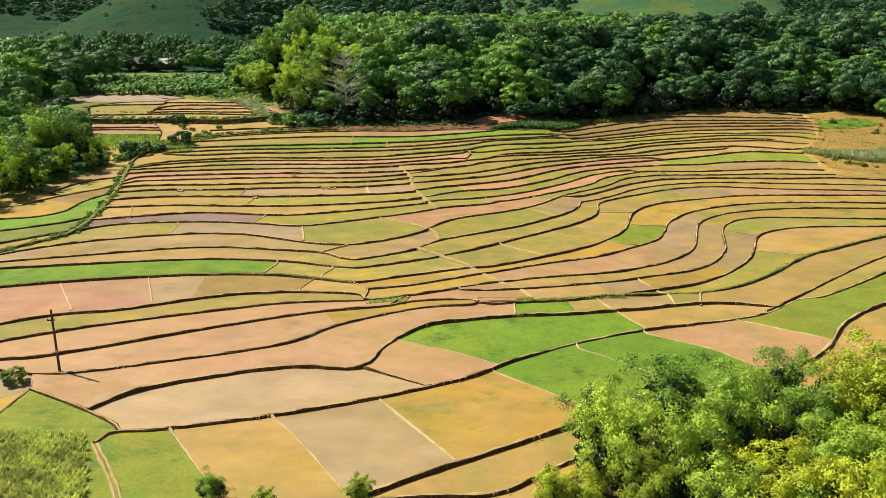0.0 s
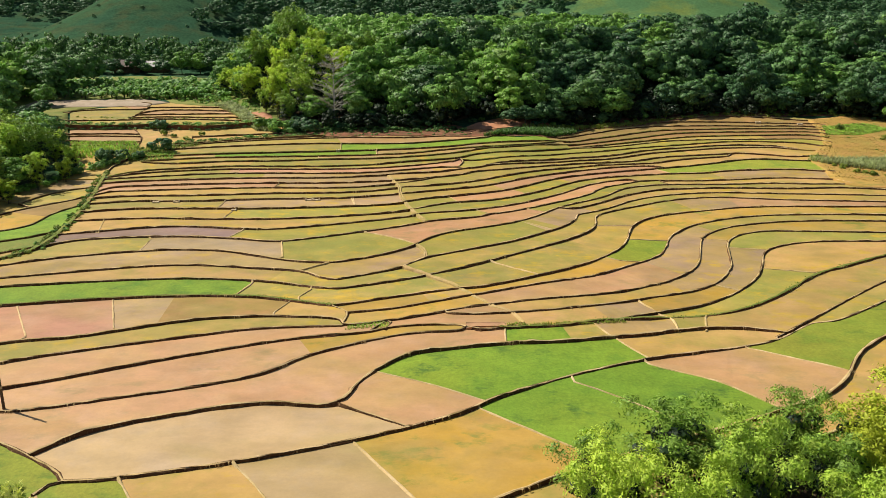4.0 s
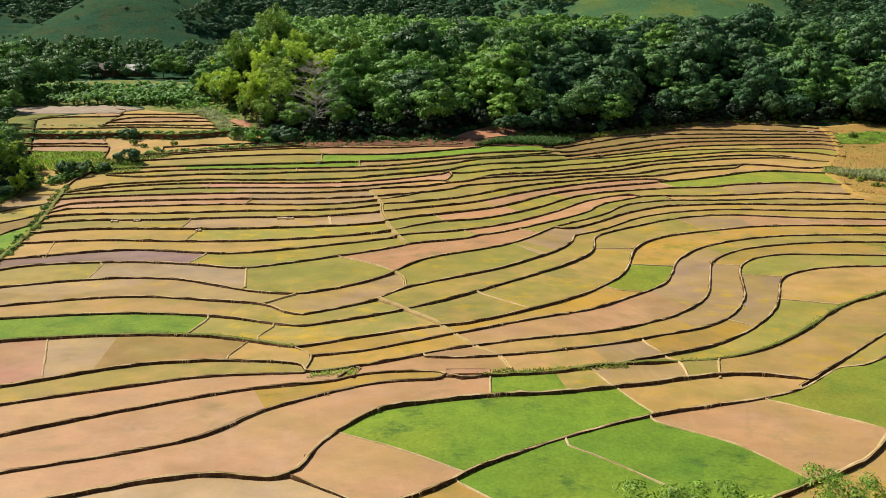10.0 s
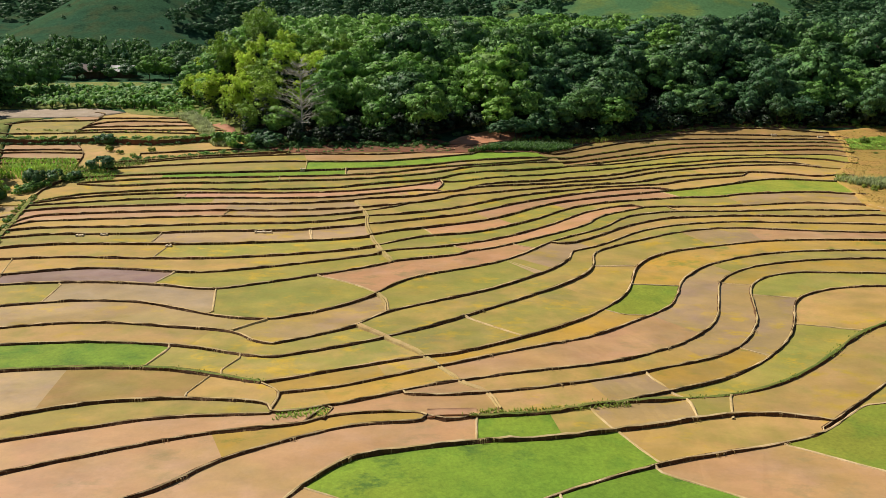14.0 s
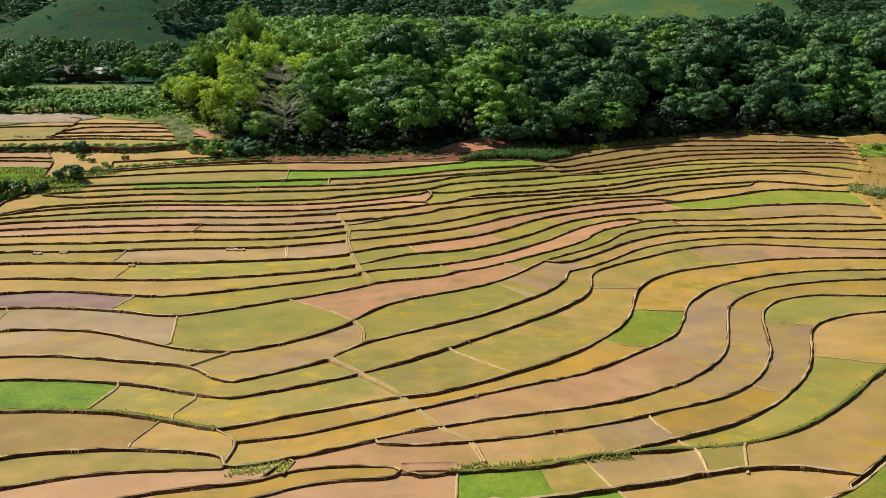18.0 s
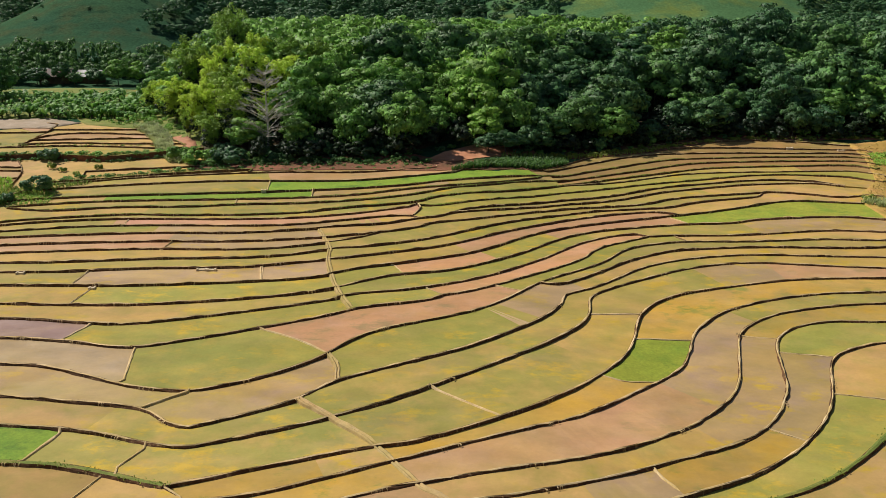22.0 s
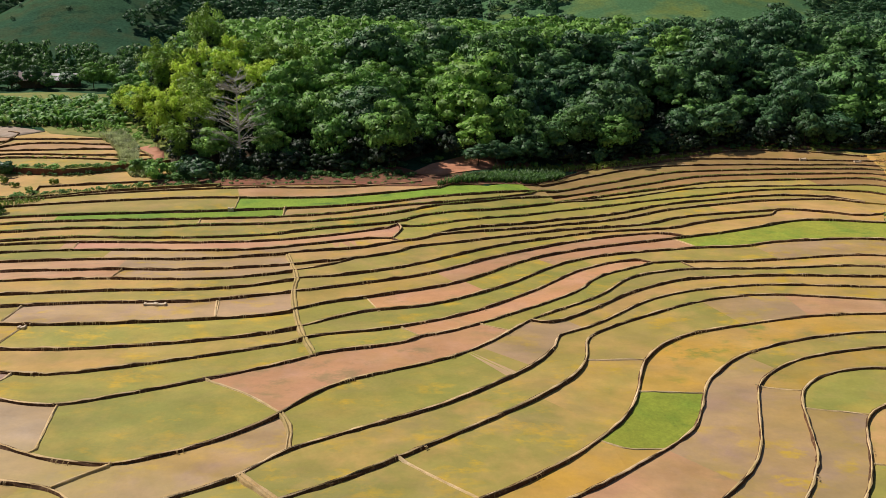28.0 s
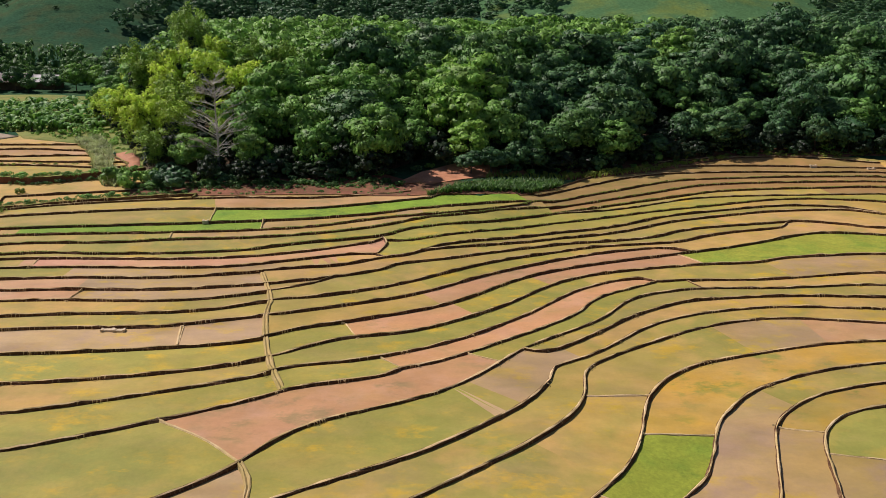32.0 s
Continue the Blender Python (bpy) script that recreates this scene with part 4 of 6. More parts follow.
# ---------------------------------------------------------------- bunds, dividers and paths
def build_bund(kind, w, h, s, rng):
    """A ridge along a terrace edge: steep bank of shade-darkened mud on the low side, dry trodden top."""
    s = [np.array(p) for p in s]
    n = len(s)
    rows = []
    for k in range(n):
        d = s[min(k + 1, n - 1)] - s[max(k - 1, 0)]
        d /= np.hypot(*d) + 1e-9
        nrm = np.array([-d[1], d[0]])
        a, b = s[k] - nrm * (w / 2 + 0.12), s[k] + nrm * (w / 2 + 0.12)
        za, zb = surface(*a), surface(*b)
        if za is None and zb is None:
            za = zb = float(field_z(*s[k]))
        za = zb if za is None else za
        zb = za if zb is None else zb
        rows.append((s[k], nrm, za, zb))
    za = np.convolve(np.pad([r[2] for r in rows], 2, mode="edge"), np.ones(5) / 5, "valid")
    zb = np.convolve(np.pad([r[3] for r in rows], 2, mode="edge"), np.ones(5) / 5, "valid")
    rv, rf, cv, cf = [], [], [], []
    for k, (p, nrm, a0, b0) in enumerate(rows):
        lo_a = a0 <= b0
        j = lambda q: rng.uniform(-q, q)
        if kind in ("bund", "grassy", "bank"):
            hv = h * (0.92 + 0.10 * wobble(p[0], p[1] - 17, 1.1)) if kind == "bank" else h * (0.82 + 0.30 * abs(wobble(p[0] + 31, p[1], 0.33)) + 0.22 * wobble(p[0], p[1] - 17, 1.1))
            top = max(max(za[k], zb[k]) + 0.05, min(za[k], zb[k]) + hv) + j(0.035)
            ww = w * (1 + j(0.14))
            bite = 0.09 * max(0.0, wobble(p[0], p[1], 1.7)) + j(0.04)
            prof = [(-ww / 2 - 0.04 - bite * 1.6 + j(0.07), min(a0, za[k]) - 0.12), (-ww / 2 + 0.02 + j(0.05), a0 + (top - a0) * 0.5), (-ww / 2 + 0.05 + bite + j(0.03), top - 0.02),
                    (0.0 + j(0.05), top + 0.04 + j(0.03)), (ww / 2 - 0.05 - bite + j(0.03), top - 0.02), (ww / 2 - 0.02 + j(0.05), b0 + (top - b0) * 0.5), (ww / 2 + 0.04 + bite * 1.6 + j(0.07), min(b0, zb[k]) - 0.12)]
        else:
            top = max(a0, b0) + h + j(h * 0.2)
            ww = w * (1 + j(0.2))
            dip = -0.12 if kind == "path" else 0.02
            prof = [(-ww / 2 - 0.1, a0 - 0.1), (-ww / 2 + j(0.04), a0 + (top - a0) * 0.7), (-ww / 3.2 + j(0.04), top), (j(0.05), top + dip + j(0.02)), (ww / 3.2 + j(0.04), top), (ww / 2 + j(0.04), b0 + (top - b0) * 0.7), (ww / 2 + 0.1, b0 - 0.1)]
        for o, z in prof:
            q = p + nrm * o
            rv.append((q[0], q[1], z))
    for k in range(n - 1):
        for i in range(6):
            rf.append((k * 7 + i, (k + 1) * 7 + i, (k + 1) * 7 + i + 1, k * 7 + i + 1))
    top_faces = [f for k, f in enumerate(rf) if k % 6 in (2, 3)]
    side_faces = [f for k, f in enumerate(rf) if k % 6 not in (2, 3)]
    caps = [tuple(range(7)), tuple(range((n - 1) * 7 + 6, (n - 1) * 7 - 1, -1))]

    def pack(faces):
        used = sorted({i for f in faces for i in f})
        back = {i: m for m, i in enumerate(used)}
        return [rv[i] for i in used], [tuple(back[i] for i in f)[::-1] for f in faces]

    if kind == "bank":
        ob = mesh_object("earth_bank", *pack(side_faces + caps), BANK)
        mesh_object("bank_top", *pack(top_faces), PADDY["lawn"], ob, "weedy top")
        tagged(ob, "rough red-brown earth bank with weeds on top", "earth bank", "terrace bunds")
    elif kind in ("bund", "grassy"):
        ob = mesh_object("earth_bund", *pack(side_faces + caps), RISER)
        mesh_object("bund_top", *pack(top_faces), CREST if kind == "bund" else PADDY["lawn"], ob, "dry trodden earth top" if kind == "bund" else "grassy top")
        tagged(ob, "winding earth bund with a shade-darkened muddy bank and dry top" if kind == "bund" else "winding earth bund overgrown with green grass", "earth bund", "terrace bunds")
    else:
        ob = mesh_object("footpath" if kind == "path" else "plot_divider", *pack(rf + caps), PALE if kind == "path" else CREST)
        if kind == "path":
            tagged(ob, "pale trodden footpath crossing the terraces", "footpath", "footpaths")
        else:
            tagged(ob, "low dry earth ridge dividing two paddies", "plot divider", "plot dividers")
    return [(r[0], r[1], float(a), float(b)) for r, a, b in zip(rows, za, zb)]


RIDGES = []
_r = random.Random(3)
for kind, w, h, s in LINES:
    far = float(smooth((np.mean([p[1] for p in s]) - 135) / 45))
    near = float(smooth((105 - np.mean([p[1] for p in s])) / 20))
    h *= (0.92 + 0.66 * far) * (1 - 0.34 * near)
    RIDGES.append((kind, w, h, build_bund(kind, w * {"bund": 0.34, "grassy": 0.46, "bank": 0.8, "path": 0.40, "div": 0.44}[kind], h * {"bund": 0.61, "grassy": 0.66, "bank": 0.8, "path": 0.5, "div": 0.7}[kind], s, _r)))


# ---------------------------------------------------------------- plants
def cards(rng, pos, nrm, size, slim=0.5, jitter=0.6):
    """Pointed leaf sprays at the given places: 4 corners each, facing roughly nrm."""
    n = len(pos)
    nv = nrm + rng.normal(0, jitter, (n, 3))
    nv /= np.linalg.norm(nv, axis=1)[:, None] + 1e-9
    a = rng.normal(0, 1, (n, 3))
    a[:, 2] -= 0.4
    a -= nv * (a * nv).sum(1)[:, None]
    a /= np.linalg.norm(a, axis=1)[:, None] + 1e-9
    b = np.cross(nv, a)
    L = size * rng.uniform(0.6, 1.35, n)[:, None]
    W = L * slim * rng.uniform(0.7, 1.2, n)[:, None]
    v = np.stack([pos - a * L, pos + b * W + nv * W * 0.25, pos + a * L, pos - b * W + nv * W * 0.25], 1).reshape(-1, 3)
    i = np.arange(n)[:, None] * 4
    soft = nrm / (np.linalg.norm(nrm, axis=1)[:, None] + 1e-9) * 0.9 + nv * 0.22
    soft /= np.linalg.norm(soft, axis=1)[:, None] + 1e-9
    return v, np.concatenate([i + 3, i + 2, i + 1, i], 1), np.repeat(soft, 4, 0)


def lobes_crown(seed, radius, height, base, lobes, per, size, flat=0.75, slim=0.6):
    """A crown of leafy lobes set round an uneven egg, with gaps and shade between them."""
    rng = np.random.default_rng(seed)
    P, N = [], []
    half = (height - base) / 2
    mid = base + half
    for k in range(lobes):
        u = 1 - 1.62 * (k + 0.5) / lobes
        th = k * 2.39996 + rng.uniform(-0.5, 0.5)
        ring = math.sqrt(max(0.02, 1 - u * u))
        out = np.array([math.cos(th) * ring, math.sin(th) * ring, u])
        reach = rng.uniform(0.40, 0.92)
        c = np.array([out[0] * radius * reach, out[1] * radius * reach, mid + out[2] * half * reach])
        r = radius * rng.uniform(0.20, 0.46)
        d = rng.normal(0, 1, (per, 3)) + out * 0.9 + np.array([0, 0, 0.45])
        d /= np.linalg.norm(d, axis=1)[:, None]
        rr = r * np.clip(rng.normal(0.95, 0.13, per), 0.5, 1.25)[:, None]
        P.append(c + d * rr * np.array([1, 1, flat]))
        N.append(d * np.array([1, 1, 1.25]))
    return cards(rng, np.concatenate(P), np.concatenate(N), size, slim, 0.42)


def bamboo_crown(seed, radius, height, culms, per, size, plume=0.15):
    """Arching culms hung with separate drooping sprays of small leaves, gaps between them."""
    rng = np.random.default_rng(seed)
    P, N = [], []
    sprays = 6
    m = max(8, per // sprays)
    for k in range(culms):
        th = k * 2.39996 + rng.uniform(-0.5, 0.5)
        lean = rng.uniform(0.10, 1.0)
        hh = height * rng.uniform(0.55, 1.15) * (1.08 - 0.25 * lean)
        for t in (np.arange(sprays) + rng.uniform(0.1, 0.9, sprays)) / sprays * 0.72 + 0.28:
            r = radius * lean * t ** 1.8
            z = hh * (1 - (1 - t) ** 1.6) - hh * 0.15 * lean * max(0.0, t - 0.72) ** 2 * 12
            rs = radius * plume * rng.uniform(0.65, 1.2) * (1.2 - 0.45 * t)
            c = np.array([math.cos(th) * r, math.sin(th) * r, z]) + rng.normal(0, 1, 3) * radius * np.array([0.07, 0.07, 0.03])
            turn = th + rng.normal(0, 0.7)
            d = rng.normal(0, 1, (m, 3)) + np.array([math.cos(turn) * 0.4, math.sin(turn) * 0.4, 0.55])
            d /= np.linalg.norm(d, axis=1)[:, None]
            rr = rs * np.clip(rng.normal(0.85, 0.22, m), 0.25, 1.35)[:, None]
            p = c + d * rr * np.array([1.0, 1.0, 0.72])
            out = np.clip(rng.normal(0.25, 0.4, m), 0, 1.4)[:, None] * rs
            p += out * np.array([[math.cos(turn), math.sin(turn), -0.75]])
            p[:, 2] = np.maximum(p[:, 2], 0.3)
            P.append(p)
            N.append(d * np.array([1, 1, 1.3]))
    return cards(rng, np.concatenate(P), np.concatenate(N), size, 0.34, 0.40)


def tube(path, radii, sides=6):
    v, f = [], []
    for k, (p, r) in enumerate(zip(path, radii)):
        d = (np.array(path[min(k + 1, len(path) - 1)]) - np.array(path[max(k - 1, 0)]))
        d = d / (np.linalg.norm(d) + 1e-9)
        x = np.cross(d, [0.3, 0.9, 0.1])
        x /= np.linalg.norm(x) + 1e-9
        y = np.cross(d, x)
        for i in range(sides):
            a = 2 * math.pi * i / sides
            v.append(tuple(np.array(p) + r * (math.cos(a) * x + math.sin(a) * y)))
    for k in range(len(path) - 1):
        for i in range(sides):
            j = (i + 1) % sides
            f.append((k * sides + i, k * sides + j, (k + 1) * sides + j, (k + 1) * sides + i))
    f.append(tuple(range(sides))[::-1])
    f.append(tuple(range((len(path) - 1) * sides, len(path) * sides)))
    return v, f


def join(parts):
    V, Fs = [], []
    for v, f in parts:
        o = len(V)
        V += [tuple(q) for q in v]
        Fs += [tuple(i + o for i in q) for q in f]
    return V, Fs


def trunk_parts(seed, height, crown_r, r0, limbs):
    rng = random.Random(seed)
    bend = [(0, 0, -0.3)]
    x = y = 0
    for k in range(1, 6):
        x += rng.uniform(-0.25, 0.25)
        y += rng.uniform(-0.25, 0.25)
        bend.append((x, y, height * 0.72 * k / 5))
    parts = [tube(bend, [r0 * (1 - 0.14 * k) for k in range(6)], 7)]
    for k in range(limbs):
        b = bend[rng.choice((2, 3, 4))]
        a = rng.uniform(0, 2 * math.pi)
        L = crown_r * rng.uniform(0.5, 0.85)
        e = (b[0] + math.cos(a) * L, b[1] + math.sin(a) * L, b[2] + height * rng.uniform(0.12, 0.30))
        m = tuple((p + q) / 2 + (0, 0, 0.3)[i] for i, (p, q) in enumerate(zip(b, e)))
        parts.append(tube([b, m, e], [r0 * 0.42, r0 * 0.28, r0 * 0.1], 5))
    return join(parts)


def data_mesh(name, v, f, mat):
    me = bpy.data.meshes.new(name)
    me.from_pydata(v.tolist() if isinstance(v, np.ndarray) else v, [], f.tolist() if isinstance(f, np.ndarray) else f)
    me.materials.append(mat)
    return me


def round_normals(me, normals):
    """Leaves shade with the clump that they belong to."""
    me.polygons.foreach_set("use_smooth", [True] * len(me.polygons))
    me.normals_split_custom_set_from_vertices(normals.tolist())
    return me


def leaf_mesh(name, crown, mat):
    v, f, n = crown
    return round_normals(data_mesh(name, v, f, mat), n)


def plant(name, kinds, x, y, scale, turn, label, category, group="", z=None, lift=0.0):
    """A plant as one thing: an empty at its foot and the parts' shared meshes under it."""
    root = new(name)
    root.empty_display_size = 0.3
    root.location = (x, y, (land(x, y) if z is None else z) + lift)
    root.rotation_euler = (0, 0, turn)
    k = math.sin(x * 12.9 + y * 7.3)
    root.scale = (scale * (1 + 0.14 * k), scale * (1 - 0.10 * k), scale * (1 + 0.16 * math.sin(x * 5.1 - y * 3.7)))
    for part_name, me in kinds:
        ob = new(part_name, me)
        ob.parent = root
    return tagged(root, label, category, group)


def tree_kind(seed, mat, radius, height, lobes, per, size, flat=0.75, base=0.08, r0=0.24, limbs=5):
    crown = leaf_mesh("crown", lobes_crown(seed, radius, height, height * base, lobes, per, size, flat), mat)
    trunk = data_mesh("trunk", *trunk_parts(seed, height, radius, r0, limbs), BARK)
    return [("trunk", trunk), ("crown", crown)]


def bamboo_kind(seed, mat, radius, height, culms, per, size, plume=0.15):
    crown = leaf_mesh("crown", bamboo_crown(seed, radius, height, culms, per, size, plume), mat)
    rng = random.Random(seed)
    stems = []
    for k in range(8):
        a, r = rng.uniform(0, 6.28), rng.uniform(0.1, 0.8)
        x, y = math.cos(a) * r, math.sin(a) * r
        o = rng.uniform(0.15, 0.45) * radius
        v, f = tube([(x, y, -0.2), (x * 1.3, y * 1.3, height * 0.35), (x + math.cos(a) * o, y + math.sin(a) * o, height * 0.75)], [0.06, 0.055, 0.03], 5)
        stems.append(("culm", data_mesh("culm", v, f, BARK)))
    # Dark core added so that gaps between the sprays read as shade.
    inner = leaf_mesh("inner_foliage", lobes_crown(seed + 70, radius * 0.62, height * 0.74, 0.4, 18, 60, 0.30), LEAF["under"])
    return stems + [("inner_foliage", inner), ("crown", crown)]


BROAD = [tree_kind(11, LEAF["deep"], 6.0, 13.0, 42, 100, 0.44, 0.5), tree_kind(12, LEAF["mid"], 5.6, 12.0, 40, 100, 0.42, 0.5),
         tree_kind(13, LEAF["deep"], 7.0, 14.5, 50, 95, 0.46, 0.5), tree_kind(14, LEAF["wood"], 6.6, 12.5, 34, 130, 0.44, 0.5),
         tree_kind(15, LEAF["deep"], 4.6, 10.0, 34, 100, 0.40, 0.55), tree_kind(16, LEAF["deep"], 7.2, 13.0, 40, 115, 0.48, 0.45), tree_kind(17, LEAF["wood"], 5.2, 13.5, 30, 120, 0.46, 0.6), tree_kind(18, LEAF["fresh"], 5.6, 12.0, 34, 120, 0.42, 0.55)]
BAMBOO = [bamboo_kind(21, LEAF["plume"], 4.8, 12.5, 18, 300, 0.34, 0.25), bamboo_kind(22, LEAF["bamboo"], 5.4, 13.5, 18, 300, 0.35, 0.25), bamboo_kind(23, LEAF["plume"], 4.2, 11.0, 16, 300, 0.32, 0.26)]
SHRUB = [[("foliage", leaf_mesh("foliage", lobes_crown(31, 1.3, 1.5, 0.15, 9, 46, 0.22), LEAF["mid"]))],
         [("foliage", leaf_mesh("foliage", lobes_crown(32, 1.7, 2.2, 0.2, 12, 50, 0.25), LEAF["deep"]))],
         [("foliage", leaf_mesh("foliage", lobes_crown(33, 1.1, 1.1, 0.1, 8, 44, 0.20), LEAF["grass"]))]]
SHRUB_WORDS = ("leafy mid-green shrub on the field's edge", "dark green dense shrub at the wood's edge", "pale green low bush on a bank")


def scatter(rng, x0, x1, y0, y1, gap, keep, tries=60000, limit=10000):
    cell, got = defaultdict(list), []
    for _ in range(tries):
        x, y = rng.uniform(x0, x1), rng.uniform(y0, y1)
        if not keep(x, y):
            continue
        i, j = int(x // gap), int(y // gap)
        if any((x - a) ** 2 + (y - b) ** 2 < gap * gap for p in (-1, 0, 1) for q in (-1, 0, 1) for a, b in cell[(i + p, j + q)]):
            continue
        cell[(i, j)].append((x, y))
        got.append((x, y))
        if len(got) >= limit:
            break
    return got


def edge_y(x):
    return float(np.interp(x, EDGE_X, EDGE_Y))


CLEARING = [(6, 206), (10, 212.5), (16, 218), (28, 220.5), (29, 216.5), (18, 209.5), (12, 205.5)]


def build_forest():
    rng = random.Random(41)
    near = scatter(rng, -66, 150, 203, 300, 6.6, lambda x, y: edge_y(x) + 2.5 < y < edge_y(x) + 48 and not inside(CLEARING, x, y)[0], 40000, 300)
    for x, y in near:
        left = x < -20 and rng.random() < 0.80
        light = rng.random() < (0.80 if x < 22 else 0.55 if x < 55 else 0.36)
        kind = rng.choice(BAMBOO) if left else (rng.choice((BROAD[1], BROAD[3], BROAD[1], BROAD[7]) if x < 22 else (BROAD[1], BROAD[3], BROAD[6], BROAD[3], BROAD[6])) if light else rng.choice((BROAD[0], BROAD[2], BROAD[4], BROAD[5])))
        d = y - edge_y(x)
        sc = rng.triangular(0.55, 1.12, 0.85) * (0.78 + 0.22 * min(1, d / 14))
        if kind in BAMBOO:
            plant("bamboo_clump", kind, x, y, sc, rng.uniform(0, 6.28), "feathery bright green bamboo clump at the wood's edge" if d < 14 else "tall green bamboo clump within the wood", "bamboo", "woodland trees", z=float(ground_z(x, y)))
        else:
            plant("forest_tree", kind, x, y, sc, rng.uniform(0, 6.28), "broadleaf tree with a dense dark green crown" if not light else "broadleaf tree with a spreading mid-green crown", "tree", "woodland trees", z=float(ground_z(x, y)))


build_forest()


def far_woods(name, keep, box, gap, seed, label, mat, size=(3.2, 5.2), tall=(6, 10)):
    rng = random.Random(seed)
    pts = scatter(rng, *box, gap, keep, 30000, 1300)
    base = [lobes_crown(500 + k, 1.0, 2.0, 0.1, 18, 42, 0.115, 0.6) for k in range(5)]
    V, Fs, Ns, o = [], [], [], 0
    for x, y in pts:
        v, f, n = base[rng.randrange(5)]
        a = rng.uniform(0, 6.28)
        c, s = math.cos(a), math.sin(a)
        r, h = rng.uniform(*size), rng.uniform(*tall)
        w = np.stack([(v[:, 0] * c - v[:, 1] * s) * r + x, (v[:, 0] * s + v[:, 1] * c) * r + y, v[:, 2] * h * 0.5 + float(ground_z(x, y)) - 0.3], 1)
        V.append(w)
        Ns.append(np.stack([n[:, 0] * c - n[:, 1] * s, n[:, 0] * s + n[:, 1] * c, n[:, 2]], 1))
        Fs.append(f + o)
        o += len(w)
    ob = mesh_object(name, np.concatenate(V), np.concatenate(Fs), mat)
    round_normals(ob.data, np.concatenate(Ns))
    return tagged(ob, label, "trees", kind="stuff")


# One canopy in two leaf colours: sunlight is put into the western one.
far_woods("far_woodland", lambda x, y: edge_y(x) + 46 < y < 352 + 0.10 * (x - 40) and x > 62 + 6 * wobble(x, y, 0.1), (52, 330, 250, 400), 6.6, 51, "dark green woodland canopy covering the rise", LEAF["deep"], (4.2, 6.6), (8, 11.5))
far_woods("sunlit_woodland", lambda x, y: edge_y(x) + 46 < y < 352 + 0.10 * (x - 40) and -66 < x <= 62 + 6 * wobble(x, y, 0.1), (-75, 72, 250, 400), 6.6, 57, "mid-green woodland canopy on the rise, sunlight put into its colour", LEAF["mid"], (4.2, 6.6), (8, 11.5))
# Undergrowth in the near-black leaf, with the wood's inner shade in its colour.
far_woods("wood_understorey", lambda x, y: edge_y(x) + (0.5 if x > -26 else 9) < y < edge_y(x) + 26 and not inside(CLEARING, x, y)[0], (-64, 135, 203, 272), 3.4, 55, "dense undergrowth filling the wood, shade painted into its green", LEAF["under"], (1.8, 3.0), (3.0, 6.0))
far_woods("back_hill_woods", lambda x, y: y > 560 + 0.1 * x, (-460, -130, 560, 780), 12.0, 56, "dark woods on the farther hill", LEAF["deep"], (4, 7), (6, 9))
far_woods("hill_woodland", lambda x, y: (-106 + 0.2 * (y - 400) < x < 64 and y > (356 if x > -20 else 396)) or x > 168 + 6 * wobble(x, y, 0.05), (-112, 340, 350, 560), 8.4, 53, "dark wooded hillside beyond the rise", LEAF["deep"], (3.4, 6.6), (5, 9))
far_woods("valley_trees", lambda x, y: wobble(x, y, 0.13) > -0.35, (-210, -62, 320, 352), 4.6, 52, "dark mixed trees round the far hamlet", LEAF["reed"], (1.8, 4.6), (3.5, 11.5))
far_woods("valley_thickets", lambda x, y: wobble(x, y, 0.11) > 0.2, (-200, -62, 318, 340), 6.0, 58, "pale green thickets among the hamlet trees", LEAF["mid"], (1.6, 3.4), (3, 8))
far_woods("hill_bushes", lambda x, y: wobble(x, y, 0.05) > -0.2, (-250, -60, 362, 470), 15.0, 54, "small dark bushes dotted over the grassy hill", LEAF["deep"], (0.7, 1.7), (1.0, 2.6))
far_woods("hill_scrub", lambda x, y: x > -92 + 0.25 * (y - 390), (-100, -40, 372, 470), 5.0, 59, "dark scrub covering the hill's shoulder", LEAF["reed"], (1.2, 2.6), (1.2, 3.0))
far_woods("meadow_bushes", lambda x, y: abs(x - 118 - 0.5 * (y - 410)) < 3 or wobble(x, y, 0.07) > 0.62, (50, 215, 396, 470), 7.0, 60, "dark bushes along a fold of the bright hillside", LEAF["deep"], (0.8, 2.0), (1.0, 2.6))


# ---------------------------------------------------------------- earth patches
def patch(name, poly, mat, label, category, lift=0.06, step=2.0):
    """A sheet of bare ground that follows the land."""
    xs, ys = [p[0] for p in poly], [p[1] for p in poly]
    rim = []
    for p, q in zip(poly, poly[1:] + poly[:1]):
        rim += spline([p, q], step)[:-1]
    grid = [(x, y) for x in np.arange(min(xs), max(xs), step) for y in np.arange(min(ys), max(ys), step)]
    keep = inside(poly, [g[0] for g in grid], [g[1] for g in grid])
    pts = [Vector(p) for p in rim] + [Vector(g) for g, k in zip(grid, keep) if k]
    edges = [(k, (k + 1) % len(rim)) for k in range(len(rim))]
    cv, _, cf, *_ = delaunay_2d_cdt(pts, edges, [], 1, 0.01)
    v = []
    for k, p in enumerate(cv):
        z = max(land(p.x, p.y), float(ground_z(p.x, p.y)) if surface(p.x, p.y) is None else -99) + lift
        v.append((p.x, p.y, z + (0.12 * wobble(p.x, p.y, 0.9) if k >= len(rim) else 0.0)))
    low = [(x, y, z - 0.8) for x, y, z in v[:len(rim)]]
    n = len(v)
    f = [tuple(q) for q in cf] + [(k, n + k, n + (k + 1) % len(rim), (k + 1) % len(rim)) for k in range(len(rim))]
    return tagged(mesh_object(name, v + low, f, mat, shade=True), label, category, kind="structure")


